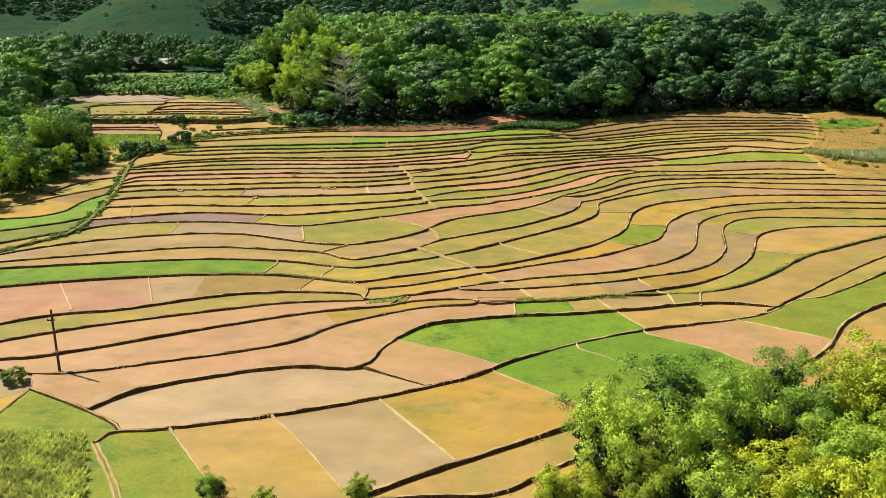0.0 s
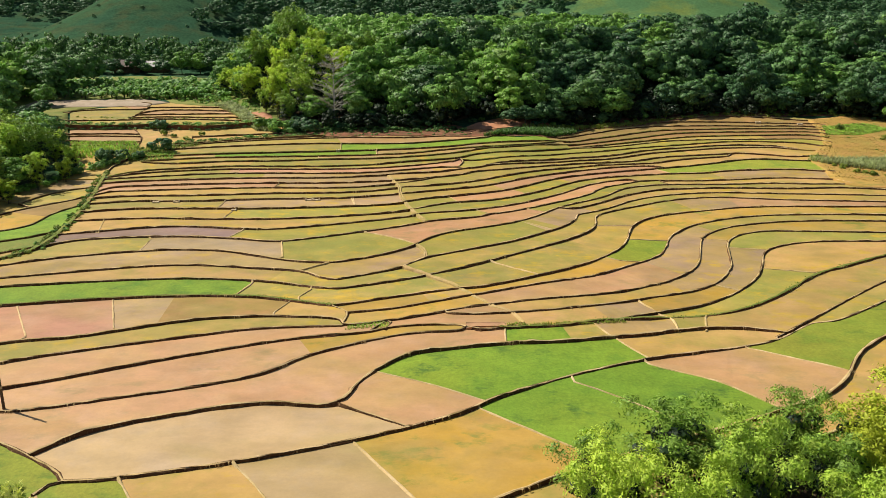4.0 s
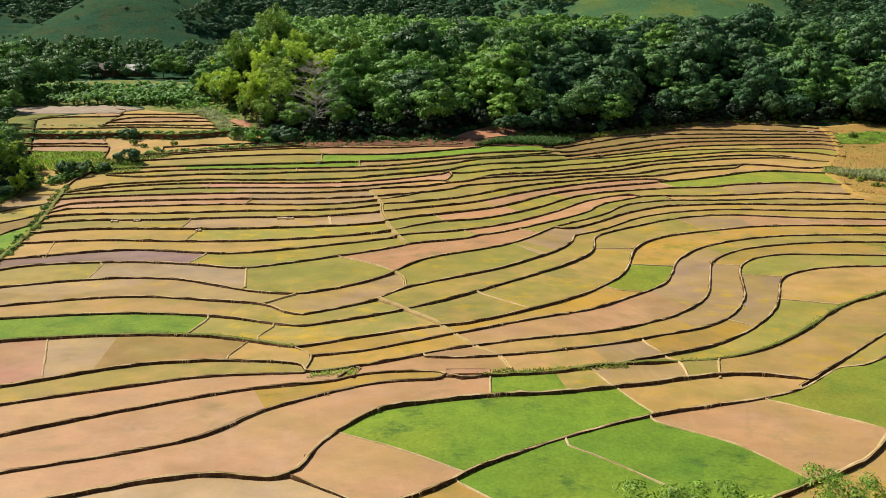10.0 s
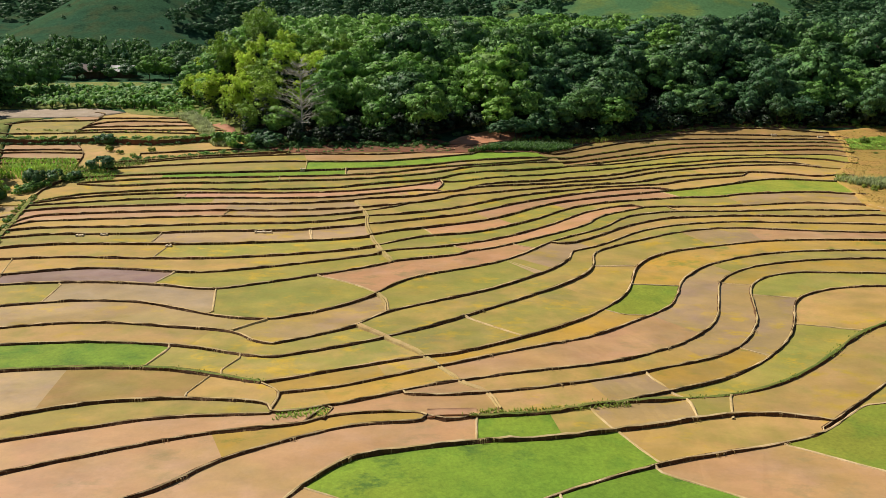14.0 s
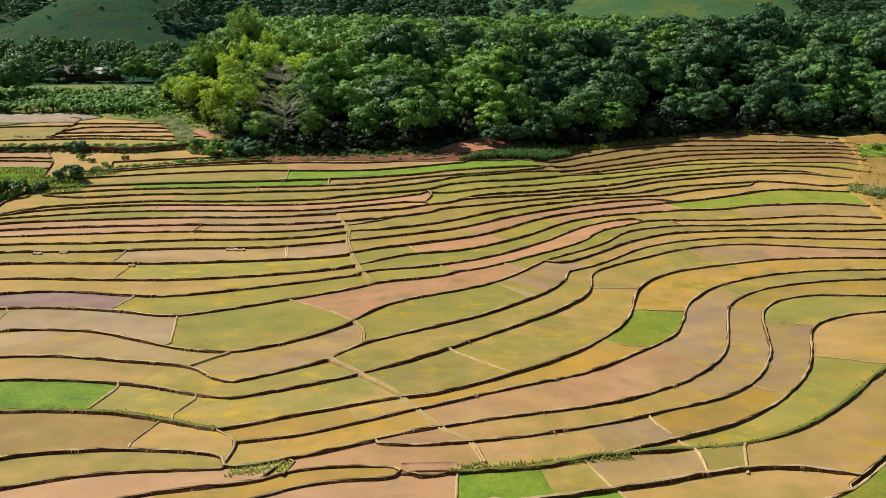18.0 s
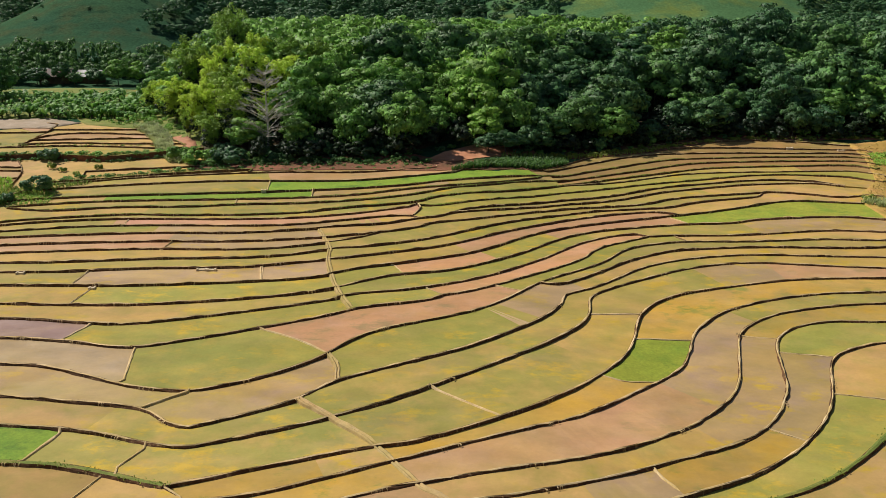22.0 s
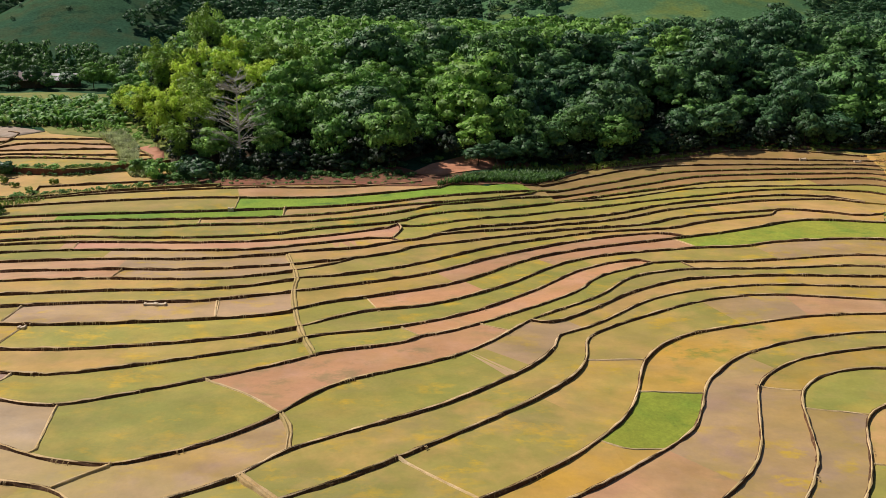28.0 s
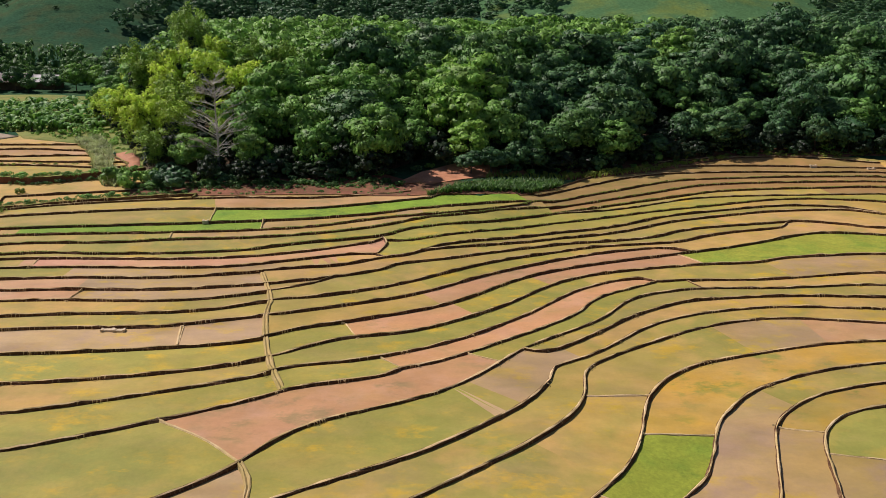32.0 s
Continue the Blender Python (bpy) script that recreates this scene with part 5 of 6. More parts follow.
patch("forest_floor", [(-34, 205.5), (-20, 207), (0, 210), (3, 212), (12, 222), (26, 223), (37, 222), (54, 228), (73, 237), (91, 238), (110, 240), (125, 236), (140, 240), (140, 262), (90, 262), (50, 256), (20, 246), (-20, 238), (-36, 232), (-40, 216)], LITTER, "dark leaf litter under the trees", "forest floor", 0.05, 3.0)
patch("valley_floor", [(-118, 186), (-83, 190), (-83.5, 197), (-89, 210), (-97, 229), (-88, 237), (-112, 246), (-78, 248), (-72, 240), (-52, 232), (-44, 222), (-40, 216), (-38, 232), (-50, 262), (-62, 300), (-90, 304), (-130, 304), (-140, 240)], PADDY["lawn"], "rough green valley floor behind the fields", "valley floor", 0.05, 4.0)
patch("red_clearing", CLEARING, RED, "bare red earth clearing at the wood's edge", "clearing", 0.15)
patch("red_earth_strip", [(-38, 206), (-20, 208), (-6, 209), (4, 211), (10, 206), (18, 208), (26, 212), (34, 216), (33, 210), (27, 205), (18, 201.5), (8, 199.5), (0, 200), (-10, 200.2), (-22, 199.8), (-36, 198.5)], BANK, "strip of rough red-brown earth below the wood", "bare earth", 0.10)
patch("red_track", [(-41, 212), (-39, 213), (-42, 222), (-46, 228), (-48, 226), (-44, 220)], RED, "steep red earth track beside the bamboo", "track", 0.15)
patch("dry_slope", [(100, 233), (98.5, 222), (95.5, 213), (92.5, 205), (86, 197), (83, 190), (82, 180), (80, 173), (82, 167.6), (90, 165.8), (97, 162.8), (102, 156), (120, 146), (160, 150), (165, 236), (140, 238), (116, 239)], SLOPE, "dry orange-brown slope at the terraces' end", "slope", 0.15, 3.0)
patch("wood_margin", [(36, 217), (54, 224), (73, 234), (91, 236), (110, 238), (110, 243), (90, 241), (72, 240), (52, 232), (34, 223)], BANK, "narrow rough brown earth margin under the trees", "field margin", 0.1)
patch("fallow_sand", [(-112, 233), (-78, 236), (-74, 242), (-84, 247), (-112, 244)], SAND, "bare grey fallow plot by the banana grove", "fallow plot", 0.12, 3.0)
patch("far_meadow", [(-124, 282), (-84, 286), (-78, 296), (-92, 304), (-124, 300)], PADDY["lawn"], "pale green meadow below the hamlet", "meadow", 0.2, 4.0)

patch("bare_earth", [(4.5, 100.3), (9.1, 100.5), (9.1, 99.3), (4.5, 99.1)], PADDY["pink"], "small patch of bare pink earth beside a bund", "bare earth", 0.16, 0.8)
patch("bamboo_floor", [(9.9, 61.2), (18.6, 65.3), (27.7, 69.6), (38.3, 75.2), (47, 79), (55, 77), (58, 66), (54, 54), (45, 46), (33, 43), (20, 45), (11, 50), (8, 55)], LITTER, "dark leaf litter and grass under the bamboo", "bamboo floor", 0.12, 3.0)
# Sheet of the brighter grass laid over the hill as its sunlit part.
patch("sunny_hillside", [(30, 420), (70, 400), (120, 392), (175, 400), (215, 430), (235, 500), (225, 580), (150, 600), (60, 570), (30, 500)], MEADOW, "grassy hillside beyond the wood, sunlight put into its colour", "hillside", 2.2, 8.0)

# ---------------------------------------------------------------- trees that stand by themselves
CLUMP = [bamboo_kind(24, LEAF["gold"], 5.2, 8.8, 17, 780, 0.175, 0.225), bamboo_kind(25, LEAF["spray"], 5.0, 8.6, 17, 780, 0.17, 0.225), bamboo_kind(26, LEAF["bamboo"], 5.2, 9.6, 17, 780, 0.175, 0.225)]
DARKER, LIMY, GOLDEN = "tall dark green bamboo clump beside the paddies", "leafy lime-green bamboo clump below the paddies", "yellowish bamboo clump in full sun"
for k, x, y, sc, label in ((2, 20.8, 68.0, 1.0, DARKER), (2, 26.5, 67.5, 0.98, DARKER), (1, 15.0, 63.5, 0.95, LIMY), (1, 24.5, 62.0, 0.92, LIMY), (2, 33.0, 65.0, 0.80, DARKER),
                           (0, 39.0, 68.0, 1.22, GOLDEN), (0, 44.0, 69.0, 1.2, GOLDEN), (0, 46.5, 63.5, 1.2, GOLDEN), (0, 37.5, 60.5, 0.92, GOLDEN), (1, 31.0, 58.5, 0.96, LIMY), (1, 19.0, 58.0, 0.86, LIMY),
                           (1, 13.0, 58.5, 0.90, LIMY), (0, 10.5, 55.0, 0.5, GOLDEN), (0, 26.0, 55.0, 0.92, GOLDEN), (0, 39.0, 54.0, 0.96, GOLDEN), (1, 33.0, 52.5, 0.92, LIMY), (0, 15.0, 54.0, 0.66, GOLDEN), (1, 20.5, 52.0, 0.8, LIMY),
                           (2, 31.5, 70.5, 0.80, DARKER), (2, 13.8, 65.6, 0.74, DARKER)):
    plant("bamboo_clump", CLUMP[k], x, y, sc, x * 1.7, label, "bamboo", "bamboo below the paddies")
for k, x, y, sc, label in ((0, 35.8, 67.0, 1.0, GOLDEN), (0, 44.5, 59.0, 1.0, GOLDEN), (0, 50.0, 67.0, 1.0, GOLDEN), (1, 36.0, 57.0, 0.92, LIMY), (0, 29.5, 50.0, 0.9, GOLDEN), (1, 25.0, 48.5, 0.9, LIMY), (0, 44.0, 52.0, 0.95, GOLDEN), (1, 38.0, 64.5, 0.80, LIMY),
                           (2, -18.5, 58.0, 0.34, "young dark bamboo clump below the paddies"), (0, -14.0, 56.0, 0.30, "low yellowish bamboo shoots below the paddies"), (0, -6.5, 57.0, 0.30, "low yellowish bamboo shoots below the paddies"), (0, 8.5, 55.5, 0.45, "low yellowish bamboo shoots below the paddies")):
    plant("bamboo_clump", CLUMP[k], x, y, sc, x * 1.7, label, "bamboo", "bamboo below the paddies")

for k, x, y, sc in ((7, -84, 163, 0.80), (1, -90, 172, 0.95), (3, -82, 181, 0.82), (7, -98, 163, 1.0), (1, -88, 190, 0.8), (7, -98, 184, 0.9), (3, -104, 174, 1.0), (0, -106, 190, 1.0), (1, -78, 161, 0.55)):
    plant("valley_tree", BROAD[k], x, y, sc, x, "leafy green tree beside the weedy gully", "tree", "gully trees")
for k, x, y, sc in ((1, -77.5, 170, 0.80), (0, -84, 155, 0.74), (1, -92, 153, 0.85), (0, -78, 178, 0.62), (1, -96, 146, 0.8), (1, -87, 164, 0.85), (0, -82, 168, 0.85), (0, -73.5, 160, 0.5), (2, -71, 166, 0.45), (0, -78, 152, 0.5), (2, -72, 172, 0.45), (1, -86, 177, 0.8), (1, -86, 146, 0.75), (0, -81, 149.5, 0.6), (1, -91, 143, 0.85), (1, -83.5, 142, 0.78), (2, -77.5, 146, 0.60), (1, -78.5, 155, 0.66), (2, -74.5, 151, 0.46), (2, -88, 137, 0.7)):
    plant("bamboo_clump", BAMBOO[k], x, y, sc, x, "feathery bright green bamboo clump at the gully's edge", "bamboo", "gully trees")
for k, x, y, sc in ((1, -106, 236, 0.5), (4, -100, 221, 0.5), (3, -106, 212, 0.55), (4, -97, 207, 0.5), (3, -112, 224, 0.75), (7, -121, 238, 1.25), (3, -112, 250, 0.95), (1, -124, 232, 0.8), (3, -134, 240, 1.0), (7, -118, 244, 0.95), (1, -126, 252, 1.15), (3, -112, 258, 0.9), (7, -121, 266, 1.1), (0, -133, 262, 1.2), (3, -108, 270, 0.85), (1, -140, 250, 1.2), (2, -78, 312, 0.7), (0, -130, 316, 0.7), (3, -72, 304, 0.7)):
    plant("valley_tree", BROAD[k], x, y, sc, x, "tall leafy tree in the far valley", "tree", "far valley trees", z=float(ground_z(x, y)))
for x, y, sc in ((18.6, 212.6, 0.46), (22.4, 214.6, 0.56), (25.0, 216.6, 0.52), (27.4, 217.2, 0.50), (30.0, 218.0, 0.48)):
    plant("clearing_tree", BROAD[4], x, y, sc, x, "small round-crowned tree on the red clearing", "tree", "clearing trees")
plant("clearing_tree", BROAD[1], 123, 229, 0.62, 1.0, "small bright green tree on the dry slope", "tree", "clearing trees")
plant("ridge_tree", BROAD[2], 128, 361, 1.0, 1.0, "lone dark round tree against the grassy hill", "tree", z=float(ground_z(128, 361)))


def dead_tree(x, y, height):
    """A bleached leafless tree with layered sprays of twigs."""
    rng = random.Random(77)
    root = new("dead_tree")
    root.location = (x, y, float(ground_z(x, y)))
    v, f = tube([(0, 0, -0.3), (0.2, 0.1, height * 0.35), (0.1, 0.3, height * 0.7), (0.3, 0.2, height)], [0.26, 0.2, 0.12, 0.03], 7)
    mesh_object("trunk", v, f, DEADWOOD, root)
    for k in range(54):
        h = height * rng.uniform(0.20, 0.97)
        a = rng.uniform(0, 6.28)
        L = ((1.12 - h / height) * height * 0.46 + 0.8) * rng.uniform(0.65, 1.1)
        up = rng.uniform(0.15, 0.6)
        p0 = (0.15, 0.15, h)
        p1 = (math.cos(a) * L * 0.55, math.sin(a) * L * 0.55, h + L * up * 0.7)
        p2 = (math.cos(a + 0.25) * L, math.sin(a + 0.25) * L, h + L * up)
        parts = [tube([p0, p1, p2], [0.075, 0.05, 0.018], 4)]
        for j in range(16):
            t = rng.uniform(0.2, 1.0)
            q = tuple(p0[i] + (p1[i] - p0[i]) * t * 1.8 for i in range(3)) if t < 0.55 else tuple(p1[i] + (p2[i] - p1[i]) * (t - 0.55) / 0.45 for i in range(3))
            b = a + rng.uniform(-1.2, 1.2)
            l2 = rng.uniform(0.5, 1.5)
            parts.append(tube([q, (q[0] + math.cos(b) * l2, q[1] + math.sin(b) * l2, q[2] + l2 * rng.uniform(0.2, 0.9))], [0.035, 0.010], 3))
        mesh_object("branch", *join(parts), DEADWOOD, root)
    return tagged(root, "bleached leafless tree with layered bare branches", "dead tree")


dead_tree(-24.5, 210.5, 16.0)


# ---------------------------------------------------------------- shrubs, banks and weeds
def shrubs(points, kinds, lo, hi, seed, group):
    rng = random.Random(seed)
    for x, y in points:
        if rng.random() < 0.15:
            continue
        k = rng.choice(kinds)
        plant("shrub", SHRUB[k], x + rng.uniform(-1.1, 1.1), y + rng.uniform(-0.7, 0.7), rng.triangular(lo * 0.6, hi * 1.15, lo), rng.uniform(0, 6.28), SHRUB_WORDS[k], "shrub", group, lift=-0.05)


shrubs([p for p in spline([(-34, 204.5), (-26, 206), (-14, 207.5), (0, 209), (5, 211)], 2.6)], (0, 1), 0.5, 1.1, 61, "wood's edge shrubs")
shrubs([p for p in spline([(-36, 207), (-26, 208.5), (-14, 210), (-2, 211.5), (2, 213)], 1.8)], (1, 1, 0), 0.9, 1.7, 59, "wood's edge shrubs")
shrubs([p for p in spline([(28, 219.5), (40, 224), (54, 230), (73, 238.5), (91, 239.5), (108, 241.5), (122, 237)], 2.6)], (1, 1, 0), 0.8, 1.5, 60, "wood's edge shrubs")
shrubs([p for p in spline([(-40, 206), (-36, 203), (-31, 203.5)], 2.0)], (0, 1), 1.0, 1.6, 62, "wood's edge shrubs")
shrubs([p for p in spline([(24, 215), (36, 220.5), (54, 227.5), (73, 236.5), (91, 237.5), (108, 239.5), (121, 234)], 2.2)], (0, 1, 2), 0.45, 0.85, 63, "wood's edge shrubs")
shrubs([(-61, 187), (-60, 188.5), (-68, 206), (-65, 207)], (1,), 0.9, 1.3, 66, "bank shrubs")
shrubs([(-62, 196), (-60, 199), (-57, 197), (-63, 202), (-55, 200)], (2,), 0.7, 1.1, 67, "bank shrubs")
shrubs([p for p in spline([(-63, 184), (-66, 181), (-70, 177), (-73, 172)], 1.7)], (1, 0), 0.7, 1.2, 68, "gully shrubs")
shrubs([p for p in spline([(-65.5, 172), (-63, 159), (-60, 146), (-58.6, 134), (-58.6, 127), (-62, 121), (-66, 116), (-72, 112)], 0.9)], (0, 0, 2), 0.20, 0.42, 69, "gully shrubs")
shrubs([(96, 189), (99, 188), (102, 190), (105, 188), (98, 192), (108, 192), (112, 190), (89, 186), (92, 187), (86.5, 187), (110, 212), (112, 216), (114, 222), (107, 221), (104, 224)], (2,), 0.5, 1.0, 70, "slope shrubs")
_r = random.Random(75)
shrubs([p for p in spline([(85.5, 194), (85.6, 189), (87, 184), (89.5, 178), (93, 175)], 1.2)], (2,), 0.45, 0.8, 76, "slope shrubs")
shrubs([(-44, 79.2)], (2,), 1.2, 1.3, 71, "bund shrubs")
shrubs([(7 + 2.6 * k, 212 + 1.2 * k) for k in range(6)], (1, 1, 0), 0.5, 0.9, 72, "wood's edge shrubs")


def low_scrub(name, points, lo, hi, mat, seed, label, lift=0.0):
    """Countless small bushes along a bank, as one spread of growth."""
    rng = random.Random(seed)
    base = [lobes_crown(600 + k, 1.3, 1.4, 0.1, 8, 34, 0.22) for k in range(4)]
    V, Fs, Ns, o = [], [], [], 0
    for x, y in points:
        if rng.random() < 0.2:
            continue
        x, y = x + rng.uniform(-0.9, 0.9), y + rng.uniform(-0.7, 0.7)
        v, f, n = base[rng.randrange(4)]
        a, k = rng.uniform(0, 6.28), rng.triangular(lo, hi, lo)
        c, s = math.cos(a), math.sin(a)
        V.append(np.stack([(v[:, 0] * c - v[:, 1] * s) * k + x, (v[:, 0] * s + v[:, 1] * c) * k + y, v[:, 2] * k + land(x, y) - 0.05 + lift], 1))
        Ns.append(np.stack([n[:, 0] * c - n[:, 1] * s, n[:, 0] * s + n[:, 1] * c, n[:, 2]], 1))
        Fs.append(f + o)
        o += len(v)
    ob = mesh_object(name, np.concatenate(V), np.concatenate(Fs), mat)
    round_normals(ob.data, np.concatenate(Ns))
    return tagged(ob, label, "weeds", kind="stuff")


def blade_field(name, poly, gap, per, height, lean, width, mat, label, seed, category="grass"):
    rng = np.random.default_rng(seed)
    xs, ys = [p[0] for p in poly], [p[1] for p in poly]
    gx, gy = np.meshgrid(np.arange(min(xs), max(xs), gap), np.arange(min(ys), max(ys), gap))
    gx, gy = gx.ravel() + rng.uniform(-.35, .35, gx.size) * gap, gy.ravel() + rng.uniform(-.35, .35, gx.size) * gap
    k = inside(poly, gx, gy)
    gx, gy = gx[k], gy[k]
    gz = np.array([land(a, b) for a, b in zip(gx, gy)])
    x, y, z = np.repeat(gx, per), np.repeat(gy, per), np.repeat(gz, per)
    x, y = x + rng.normal(0, gap * 0.12, x.size), y + rng.normal(0, gap * 0.12, x.size)
    v, f = blades(rng, len(x), x, y, z, height, lean, width)
    return tagged(mesh_object(name, v, f, mat), label, category, kind="stuff")


low_scrub("wood_edge_weeds", spline([(-36, 201.5), (-24, 202.5), (-10, 203.5), (2, 203.5), (9, 202.5)], 0.7) + spline([(-35, 199.8), (-20, 200.8), (-4, 201.4), (8, 200.6)], 0.9), 0.12, 0.42, LEAF["mid"], 73, "low weeds on the red bank below the wood")
low_scrub("wood_foot_weeds", spline([(-37, 203.8), (-24, 205), (-10, 206.3), (2, 207), (6, 205.5)], 0.32) + spline([(-36, 202.6), (-22, 203.7), (-8, 204.6), (3, 204.9)], 0.6), 0.2, 0.75, LEAF["reed"], 72, "dark weeds and bushes at the foot of the wood")
low_scrub("wood_edge_scrub", spline([(34, 219), (54, 225.5), (73, 235), (91, 236.5), (108, 238.5), (120, 236)], 0.6), 0.25, 0.65, LEAF["grass"], 74, "low scrub along the foot of the wood")
low_scrub("gully_thicket", spline([(-88, 147), (-81, 153), (-76, 160), (-72.5, 167), (-69, 174), (-66, 180)], 0.7), 0.5, 1.2, LEAF["fresh"], 98, "dense leafy thicket at the foot of the gully trees")
low_scrub("slope_scrub", [(_r.uniform(97, 130), _r.uniform(166, 234)) for _ in range(110)], 0.12, 0.45, LEAF["grass"], 75, "scattered grey-green scrub on the dry slope")
BANK_LINE = [(-95.5, 208.0), (-78.1, 207.5), (-68.7, 208.5), (-53.5, 207.1), (-42.0, 210.1), (-38.6, 211.6)]
low_scrub("red_bank_weeds", spline(BANK_LINE, 0.26), 0.22, 0.55, LEAF["mid"], 77, "weeds growing along the top of the red bank", 0.85)
low_scrub("red_bank_brambles", spline([(x, y - 1.1) for x, y in BANK_LINE], 0.45), 0.18, 0.50, LEAF["reed"], 99, "dark weeds hanging over the red bank's foot", 0.1)
low_scrub("grove_scrub", [(x, y) for x, y in scatter(random.Random(101), -84, -42, 226, 268, 1.3, lambda x, y: inside([(-82, 247), (-70, 243), (-53, 234), (-45, 227), (-43, 234), (-52, 258), (-60, 268), (-82, 262)], x, y)[0] and wobble(x, y, 0.3) > -0.45)], 0.25, 0.85, LEAF["fresh"], 102, "rough green scrub between the terraces and the bamboo")
low_scrub("terrace_weeds", spline([(-90, 219.5), (-74, 218.5), (-60, 218.5), (-48, 218)], 0.9), 0.12, 0.34, LEAF["grass"], 78, "pale weeds along the upper terrace edge")
low_scrub("ditch_scrub", spline([(-59, 193.7), (-50, 196.4), (-40, 199), (-28, 200.7)], 0.40), 0.22, 0.6, LEAF["mid"], 79, "green scrub along the upper ditch")
low_scrub("gully_scrub", spline([(-65.5, 172), (-63, 159), (-60, 146), (-58.6, 134), (-58.6, 127), (-62, 121), (-66, 116), (-72, 112)], 0.35), 0.15, 0.45, LEAF["grass"], 80, "dense green weeds along the gully")
blade_field("corn_field", [(-43, 69.0), (-33.2, 68.6), (-30.5, 63), (-28.0, 56), (-27, 48), (-46, 48)], 0.50, 12, 0.50, 0.80, 0.11, LEAF["corn"], "dense pale green maize plants in the field corner", 81, "maize")
blade_field("tall_grass", [(11, 199.6), (17, 205.5), (24, 209.5), (34, 214.5), (35, 212.5), (29, 206.6), (20, 203.4)], 0.42, 9, 1.0, 0.6, 0.13, LEAF["reed"], "tall dense green reeds above the terraces", 82)
blade_field("bank_grass", [(21, 211), (36, 216.5), (54, 224), (62, 229), (54, 226), (36, 219), (22, 213)], 0.6, 6, 0.8, 0.5, 0.1, LEAF["grass"], "pale green grass on the bank below the wood", 83)
blade_field("rough_grass", [(-45, 217), (-40, 209), (-38, 204), (-42, 204), (-47, 213), (-52, 224), (-61, 238), (-57, 242), (-50, 230)], 0.55, 7, 0.8, 0.7, 0.13, LEAF["silver"], "rough tall pale grass beside the bamboo", 84)
blade_field("bank_weeds", [(-66, 190), (-58, 192), (-52, 194.5), (-53, 192), (-60, 187), (-68, 183)], 0.6, 6, 0.6, 0.6, 0.12, LEAF["grass"], "bright green weeds on the bank", 85)
blade_field("gully_weeds", [(-88, 190), (-70, 190), (-65, 187), (-70, 183), (-88, 184)], 0.7, 6, 0.9, 0.5, 0.12, LEAF["lime"], "bright lime-green weeds above the gully", 86)
blade_field("field_weeds", [(-82, 194.8), (-66.9, 194.8), (-64.6, 188.8), (-79, 188.6)], 0.55, 6, 0.7, 0.6, 0.11, LEAF["lime"], "tall bright green weeds in a fallow plot", 93)
blade_field("slope_grass", [(100.7, 225.3), (114, 230), (118, 224), (107.3, 217.2), (98.2, 216.8)], 0.42, 8, 0.45, 0.8, 0.13, LEAF["lime"], "patch of bright green grass on the dry slope", 94)
blade_field("slope_turf", [(98, 222), (95.5, 213), (92.5, 205), (87, 197), (84, 190), (83, 180), (81.5, 174), (88, 170), (100, 166), (120, 162), (140, 166), (140, 234), (112, 236), (101, 232)], 0.9, 5, 0.38, 0.9, 0.09, LEAF["turf"], "thin dry grass over the orange slope", 96)
blade_field("gully_grass", [(-64, 189), (-55.5, 187.6), (-56, 182.4), (-66, 181.6)], 0.5, 6, 0.35, 0.7, 0.10, LEAF["lime"], "bright green grass at the head of the gully", 97)
blade_field("slope_reeds", [(82, 190), (86, 185), (94, 180), (104, 175.5), (122, 176), (124, 194), (108, 196), (99, 190), (90, 190)], 0.62, 8, 1.25, 0.55, 0.15, LEAF["silver"], "tall silvery grey-green reeds on the dry slope", 87)


blade_field("bund_weeds", [(9.1, 99.2), (15.7, 100.1), (19.6, 101.2), (24, 102.3), (24, 103.1), (19.6, 102.2), (15.7, 101.1), (9.1, 100.2)], 0.30, 7, 0.26, 0.8, 0.07, LEAF["grass"], "green weeds covering an earth bund", 88)
blade_field("ditch_weeds", [(-9.6, 98.6), (-4.8, 99.4), (-4.6, 101.0), (-9.4, 100.2)], 0.30, 6, 0.22, 0.8, 0.07, LEAF["lime"], "bright green weeds in a small plot", 89)


def bund_tufts():
    """Short grass on the overgrown bunds."""
    rng = np.random.default_rng(91)
    for name, mat, hgt, label in (("bund_grass", LEAF["grass"], 0.13, "green grass tufts along the bunds"),):
        X, Y, Z = [], [], []
        for kind, w, h, rows in RIDGES:
            if kind != "grassy":
                continue
            for k, (p, nrm, za, zb) in enumerate(rows):
                if rng.random() > 0.30 + 0.8 * max(0.0, wobble(p[0], p[1], 0.25)):
                    continue
                for j in range(12):
                    q = p + nrm * rng.normal(0, w * 0.14) + rng.normal(0, 0.4, 2) * np.array([abs(nrm[1]), abs(nrm[0])])
                    X.append(q[0]), Y.append(q[1]), Z.append(max(max(za, zb) + 0.03, min(za, zb) + h * 0.55))
        v, f = blades(rng, len(X), np.array(X), np.array(Y), np.array(Z), hgt, 0.9, 0.10)
        tagged(mesh_object(name, v, f, mat), label, "grass", kind="stuff")


bund_tufts()


